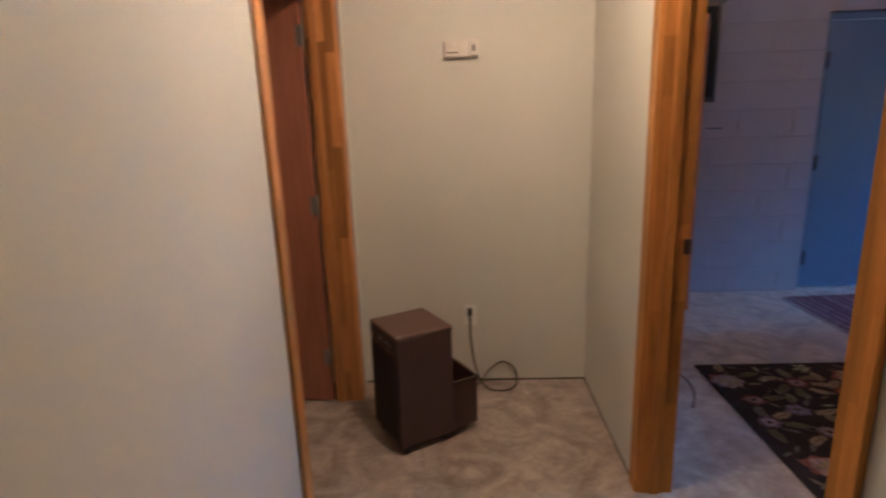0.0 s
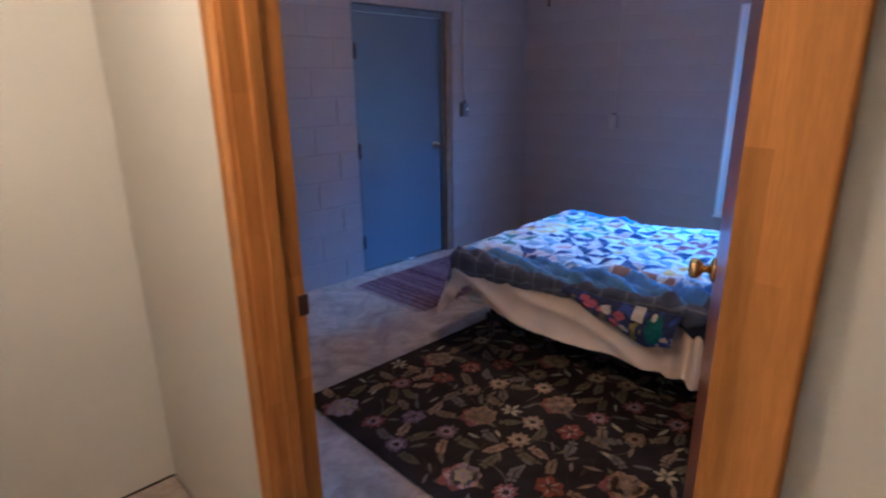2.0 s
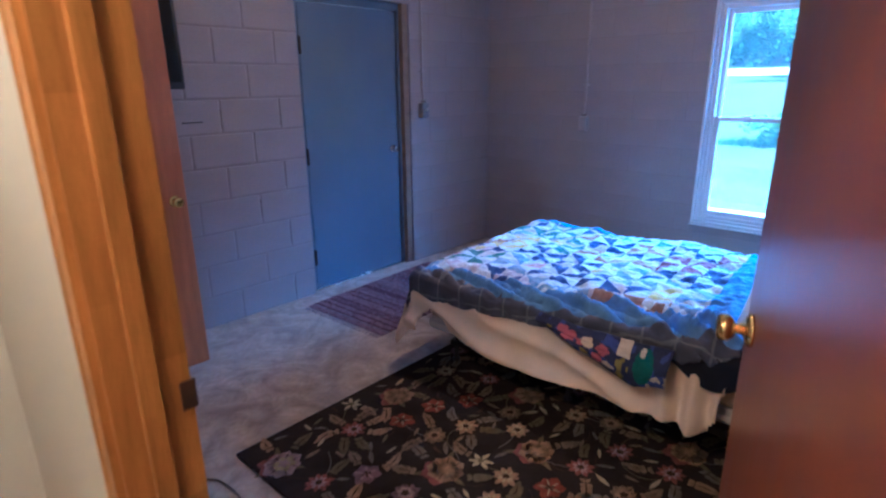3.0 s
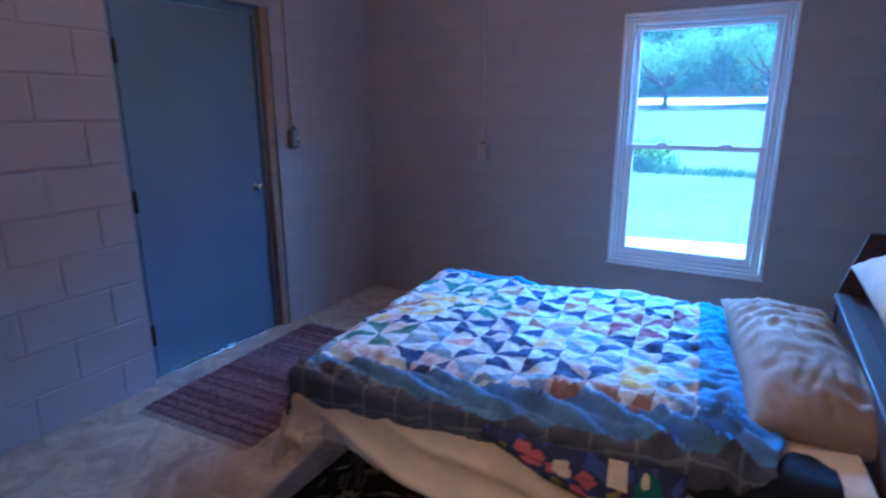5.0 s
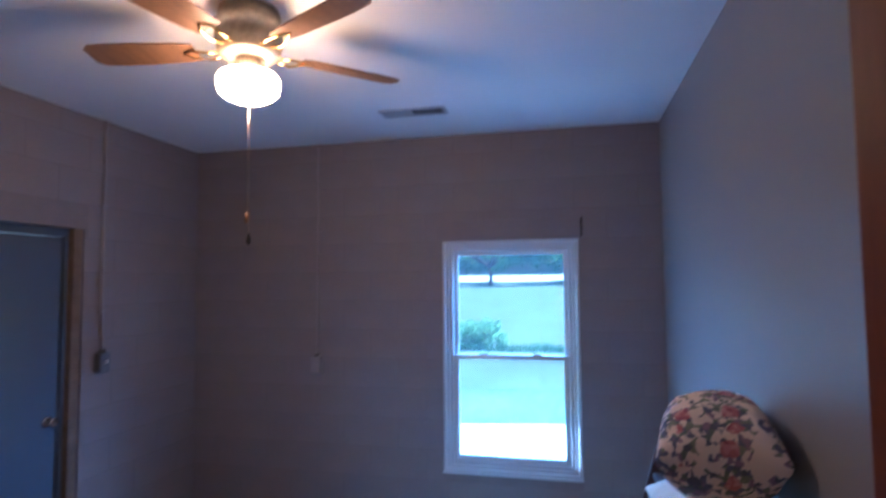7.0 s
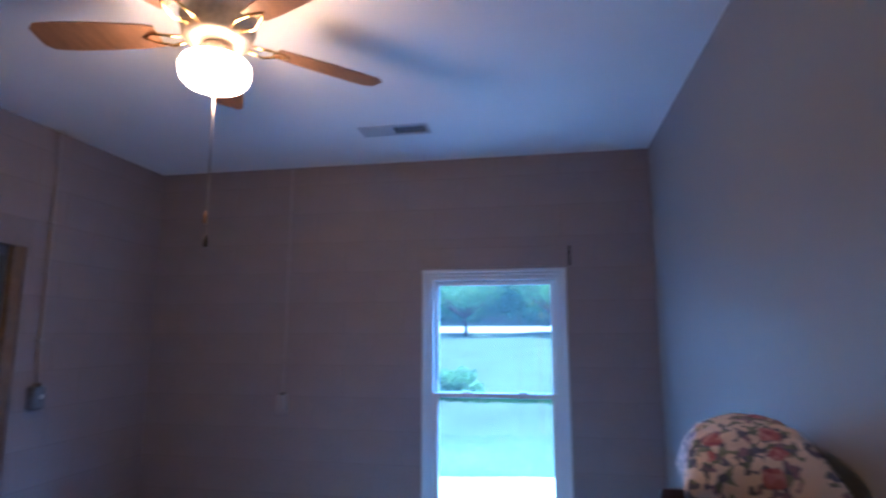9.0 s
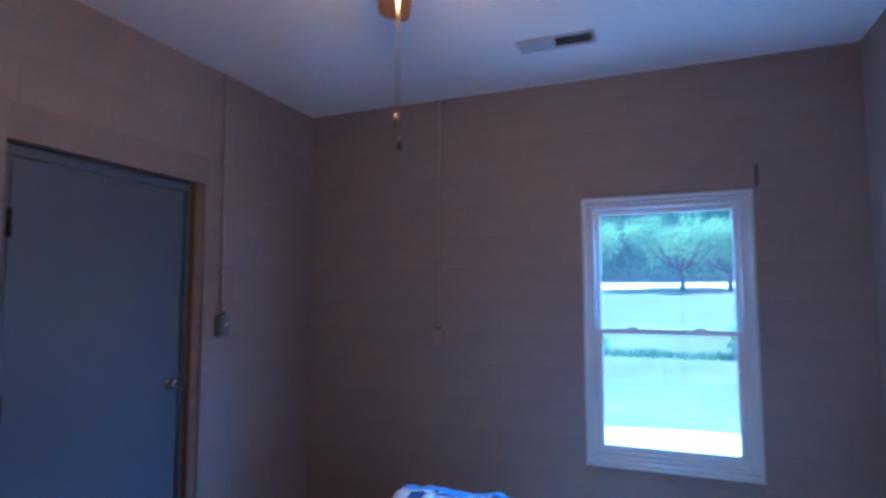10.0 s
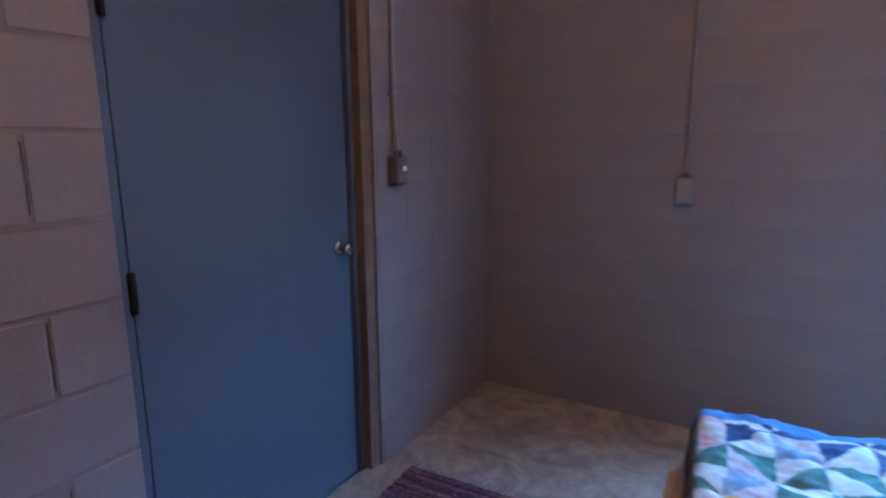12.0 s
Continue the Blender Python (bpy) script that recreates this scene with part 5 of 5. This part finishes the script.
g = [[bm.verts.new((x + 0.35 * noise.noise(Vector((y * 0.35, k, 0))) * k, y, -0.262)) for k, x in enumerate((from_x + 0.004, 9.4))] for y in range(-30, 31)]
for a, b in zip(g, g[1:]):
    bm.faces.new((a[0], a[1], b[1], b[0]))
structure("driveway", bm, M_GRAVEL, "pale gravel drive beside the house", "driveway")
bm = bmesh.new()
g = [[bm.verts.new((x, y, ground_z(x) + 0.07)) for x in (51.5, 54.0, 57.5)] for y in range(-200, 201, 10)]
for a, b in zip(g, g[1:]):
    for j in (0, 1):
        bm.faces.new((a[j], a[j + 1], b[j + 1], b[j]))
structure("road", bm, M_ROAD, "pale road along the top of the lawn", "road")


def leaf_clump(vs, fs, c, r, size, rnd, leaf=0.15):
    for _ in range(r):
        d = Vector((rnd.gauss(0, 1), rnd.gauss(0, 1), rnd.gauss(0, 0.8)))
        d = d.normalized() * rnd.random() ** 0.4
        p = Vector(c) + d * size
        a = Vector((rnd.gauss(0, 1), rnd.gauss(0, 1), rnd.gauss(0, 1))).normalized()
        b = a.orthogonal().normalized()
        s = size * leaf * rnd.uniform(0.65, 1.35)
        k = len(vs)
        vs.extend([p - a * s, p + b * s * 0.6, p + a * s, p - b * s * 0.6])
        fs.append((k, k + 1, k + 2, k + 3))


def foliage(name, vs, fs, material, parent=None, kind=""):
    me = bpy.data.meshes.new(name)
    me.from_pydata([tuple(v) for v in vs], [], fs)
    me.materials.append(material)
    ob = new(name, me)
    if parent:
        ob.parent = parent
    return tagged(ob, kind=kind)


def tree(at, h, seed, label):
    rnd = random.Random(seed)
    t = thing("tree", at, label, "tree", "lawn trees")
    bm = bmesh.new()
    tube(bm, [(0, 0, -0.2), (0.03 * h, 0, 0.10 * h), (0.02 * h, 0.02 * h, 0.22 * h)], [0.030 * h, 0.022 * h, 0.019 * h], 10)
    part("trunk", bm, M_BARK, t)
    vs, fs = [], []
    for k in range(9):
        a = k * 2.4 + rnd.uniform(-0.3, 0.3)
        ln = h * rnd.uniform(0.42, 0.58)
        up = rnd.uniform(0.45, 1.35)
        d = Vector((math.cos(a), math.sin(a), up)).normalized()
        p0 = Vector((0.02 * h, 0.02 * h, 0.21 * h))
        p1 = p0 + d * ln * 0.5 + Vector((0, 0, -0.02 * h))
        p2 = p0 + d * ln + Vector((0, 0, 0.05 * h))
        bm = bmesh.new()
        tube(bm, [p0, p1, p2], [0.019 * h, 0.012 * h, 0.003 * h], 7)
        part("limb", bm, M_BARK, t)
        for f in (0.5, 0.65, 0.8, 0.95, 1.05):
            c = p0.lerp(p2, f) + Vector((rnd.gauss(0, 0.05), rnd.gauss(0, 0.05), rnd.gauss(0.03, 0.04))) * h
            leaf_clump(vs, fs, c, 130, h * rnd.uniform(0.11, 0.17), rnd, 0.11)
    foliage("crown", vs, fs, M_LEAF_LAWN, t)
    return t


for i, (x, y, h) in enumerate(((49.0, 8.4, 7.4), (50.0, 0.6, 7.8), (50.0, -2.8, 7.2), (52.0, 17.6, 7.6), (48.0, -11.0, 7.5))):
    tree((x, y, ground_z(x)), h, 31 + i, "spreading green lawn tree beside the road")
rnd = random.Random(3)
for i, (x, y, r) in enumerate(((17.3, 4.35, 0.75), (16.9, -0.3, 0.85), (18.4, 7.6, 0.8), (17.8, -3.2, 0.8), (16.8, 11.2, 0.7))):
    b = thing("shrub", (x, y, ground_z(x)), "low rounded green shrub on the lawn", "shrub", "lawn shrubs")
    vs, fs = [], []
    bm = bmesh.new()
    for k in range(7):
        a = k * 0.9
        tube(bm, [(0, 0, -0.05), (r * 0.5 * math.cos(a), r * 0.5 * math.sin(a), r * 0.7)], [0.02, 0.006], 5)
    part("stem", bm, M_BARK, b)
    for k in range(26):
        d = Vector((rnd.gauss(0, 0.45), rnd.gauss(0, 0.5), abs(rnd.gauss(0.45, 0.25)))) * r
        leaf_clump(vs, fs, d, 60, r * 0.32, rnd, 0.26)
    foliage("crown", vs, fs, M_LEAF_LAWN, b)
vs, fs = [], []
for k in range(5200):                        # a ragged strip of tall grass between the shrubs
    y = rnd.uniform(-9, 9)
    x = 17.0 + rnd.gauss(0, 0.22) + 0.3 * noise.noise(Vector((y * 0.4, 0, 1)))
    h = 0.30 * rnd.uniform(0.5, 1.0) * (0.75 + 0.5 * noise.noise(Vector((y * 0.9, 3, 0))))
    a, lean = rnd.uniform(0, 3.14), rnd.uniform(-0.12, 0.12)
    dx, dy, z = 0.016 * math.cos(a), 0.016 * math.sin(a), ground_z(x)
    k0 = len(vs)
    vs.extend([(x - dx, y - dy, z), (x + dx, y + dy, z), (x + lean, y + lean, z + h)])
    fs.append((k0, k0 + 1, k0 + 2))
tall = foliage("tall_grass", [Vector(v) for v in vs], fs, M_LEAF)
tagged(tall, "ragged strip of tall green grass on the lawn", "grass", kind="stuff")
vs, fs = [], []
for k in range(2400):
    y = rnd.uniform(-70, 75)
    x = 61 + 19 * rnd.random() ** 1.3
    top = 14 + 5 * noise.noise(Vector((y * 0.09, 2.0, 0))) + 3 * noise.noise(Vector((y * 0.3, 5.0, 0)))
    z = ground_z(x) + rnd.uniform(0.05, 1.0) * top * rnd.random() ** 0.35
    leaf_clump(vs, fs, (x, y, z), 60, rnd.uniform(1.6, 3.2), rnd, 0.105)
bm = bmesh.new()
g = [[bm.verts.new((84 + 1.5 * noise.noise(Vector((y * 0.3, z, 0))), y, z)) for z in (1.0, 5.0, 9.0, 13.0 + 3 * noise.noise(Vector((y * 0.12, 1, 0))))] for y in range(-140, 141, 4)]
for a, b in zip(g, g[1:]):
    for j in range(3):
        bm.faces.new((a[j], a[j + 1], b[j + 1], b[j])).smooth = True
structure("backdrop", bm, M_LEAF, "dark green depth of the far wood", "backdrop")
w = foliage("woodland", vs, fs, M_LEAF)
tagged(w, "dense green wood beyond the road", "woods", kind="stuff")

car = thing("car", (55.0, -8.6, ground_z(55.0) + 0.07), "white hatchback parked by the road", "car", rz=30)
M_WHITE = mat("white car paint", (0.75, 0.76, 0.78), 0.2, var=0.02, bump=0.0, coat=0.6)
bm = bmesh.new()
prof = [(-2.1, 0.35), (-2.12, 0.75), (-1.9, 0.95), (-1.2, 1.02), (-0.6, 1.45), (0.9, 1.50), (1.7, 1.05), (2.05, 0.95), (2.12, 0.4)]
lo = [bm.verts.new((x, -0.85, z)) for x, z in prof]
hi = [bm.verts.new((x, 0.85, z)) for x, z in prof]
bm.faces.new(lo)
bm.faces.new(hi[::-1])
for i in range(len(prof)):
    bm.faces.new((lo[i], lo[(i + 1) % len(prof)], hi[(i + 1) % len(prof)], hi[i]))
part("body", bm, M_WHITE, car)
for s in (-1, 1):
    part("side_window", boxes((-0.85, 0.2, s * 0.855 - 0.006, s * 0.855 + 0.006, 1.05, 1.38), (0.28, 1.2, s * 0.855 - 0.006, s * 0.855 + 0.006, 1.05, 1.38)), M_BLACK, car)
    for x in (-1.3, 1.3):
        bm = bmesh.new()
        rings(bm, [(0.31, -0.1), (0.32, -0.08), (0.32, 0.08), (0.31, 0.1)], 20, pose(x, s * 0.8, 0.32, 90))
        wh = part("wheel", bm, M_BLACK, car)
        bm = bmesh.new()
        rings(bm, [(0.2, -0.105), (0.2, 0.105)], 16, pose(x, s * 0.8, 0.32, 90))
        part("rim", bm, M_STEEL, wh)
for k in range(2):
    fen = thing("fence_panel", (41.0, -4.6 - 2.6 * k, ground_z(41.0)), "white painted rail fence panel on the lawn", "fence", "fence panels", rz=-90)
    for i in range(3):
        part("post", boxes((i * 1.2 - 0.05, i * 1.2 + 0.05, -0.05, 0.05, -0.1, 1.0), bevel=0.01), M_VINYL, fen)
    for z in (0.35, 0.85):
        part("rail", boxes((0.0, 2.4, -0.02, 0.02, z, z + 0.1), bevel=0.005), M_VINYL, fen)

# ---- concrete block faces, one piece each ----
CW, CH = 0.4064, 0.2032
cache = {}


def block_mesh(w, h, t):
    key = (round(w, 3), round(h, 3), t)
    if key not in cache:
        a, b = w / 2, h / 2
        c = t * 0.9
        vs = [(-a, t, -b), (a, t, -b), (a, t, b), (-a, t, b), (-a, c * 0.9, -b), (a, c * 0.9, -b), (a, c * 0.9, b), (-a, c * 0.9, b), (-a + c, 0, -b + c), (a - c, 0, -b + c), (a - c, 0, b - c), (-a + c, 0, b - c)]
        fs = [(8, 9, 10, 11)] + [(i, (i + 1) % 4, 4 + (i + 1) % 4, 4 + i) for i in range(4)] + [(4 + i, 4 + (i + 1) % 4, 8 + (i + 1) % 4, 8 + i) for i in range(4)]
        me = bpy.data.meshes.new("block")
        me.from_pydata(vs, [], fs)
        me.materials.append(M_BLOCK)
        cache[key] = me
    return cache[key]


def lay(wall, start, end, origin, holes, place, top, depth, joint, first_course=0):
    """Running bond between start and end; holes are (from, to, bottom, top)."""
    for k in range(first_course, int(math.ceil(top / CH))):
        z0, z1 = k * CH, min((k + 1) * CH, top)
        cuts = [(start, end)]
        for h0, h1, hb, ht in holes:
            if hb < z1 - 0.02 and ht > z0 + 0.02:
                cuts = [c for s, e in cuts for c in ((s, min(e, h0)), (max(s, h1), e)) if c[1] - c[0] > 0.02]
        first = origin + (CW / 2 if k % 2 else 0.0)
        first -= CW * math.ceil((first - start) / CW)
        for s, e in cuts:
            x = first
            while x < e:
                a, b = max(x, s), min(x + CW, e)
                if b - a > 0.025:
                    la = joint / 2 if a == x else 0.0
                    lb = joint / 2 if b == x + CW else 0.0
                    w = b - a - la - lb
                    ob = new("block", block_mesh(w, z1 - z0 - joint, depth))
                    u, zc = (a + la + b - lb) / 2, (z0 + z1) / 2
                    ob.matrix_basis = place(u, zc)
                    ob.parent = wall
                x += CW


def on_north(u, z):
    return pose(u, NORTH + 0.0002 * math.sin(u * 31 + z * 57), z)


lay(wall_n, PART_E, STEEL_W, 2.593, [], on_north, 2.032, CORE, 0.010)
lay(wall_n, STEEL_E, EAST, 2.593, [], on_north, 2.032, CORE_E, 0.006)
lay(wall_n, PART_E, EAST, 2.593, [(STEEL_W, STEEL_E, 0.0, STEEL_H)], on_north, CEIL, CORE_E, 0.006, 10)
lay(wall_e, -NORTH, -SOUTH, -NORTH + 0.2, [(-WIN_N, -WIN_S, WIN_B, WIN_T)], lambda u, z: pose(EAST + 0.0002 * math.sin(u * 31 + z * 57), -u, z, 0, 0, -90), CEIL, CORE_E, 0.005)

# places where the mortar has fallen out of the upright joints by the steel door
M_CRACK = mat("open mortar joint", (0.10, 0.075, 0.055), 0.9, var=0.2, scale=20, grain=90, bump=0.4)
for x, z0, z1 in ((2.9994, 0.835, 1.0), (2.9994, 1.245, 1.40), (2.9994, 0.43, 0.58), (2.593, 1.25, 1.36), (2.797, 0.66, 0.78), (2.9994, 0.04, 0.16)):
    bm = bmesh.new()
    pts = [z0 + (z1 - z0) * i / 8 for i in range(9)]
    l = [bm.verts.new((x - 0.0022 - 0.0045 * noise.noise(Vector((z * 24, x, 0))), NORTH + 0.002, z)) for z in pts]
    r = [bm.verts.new((x + 0.0022 - 0.0045 * noise.noise(Vector((z * 24, x, 0))) + 0.0015 * noise.noise(Vector((z * 60, x, 5))), NORTH + 0.002, z)) for z in pts]
    for i in range(8):
        bm.faces.new((l[i], r[i], r[i + 1], l[i + 1]))
    part("open_joint", bm, M_CRACK, wall_n, "dark open mortar joint")
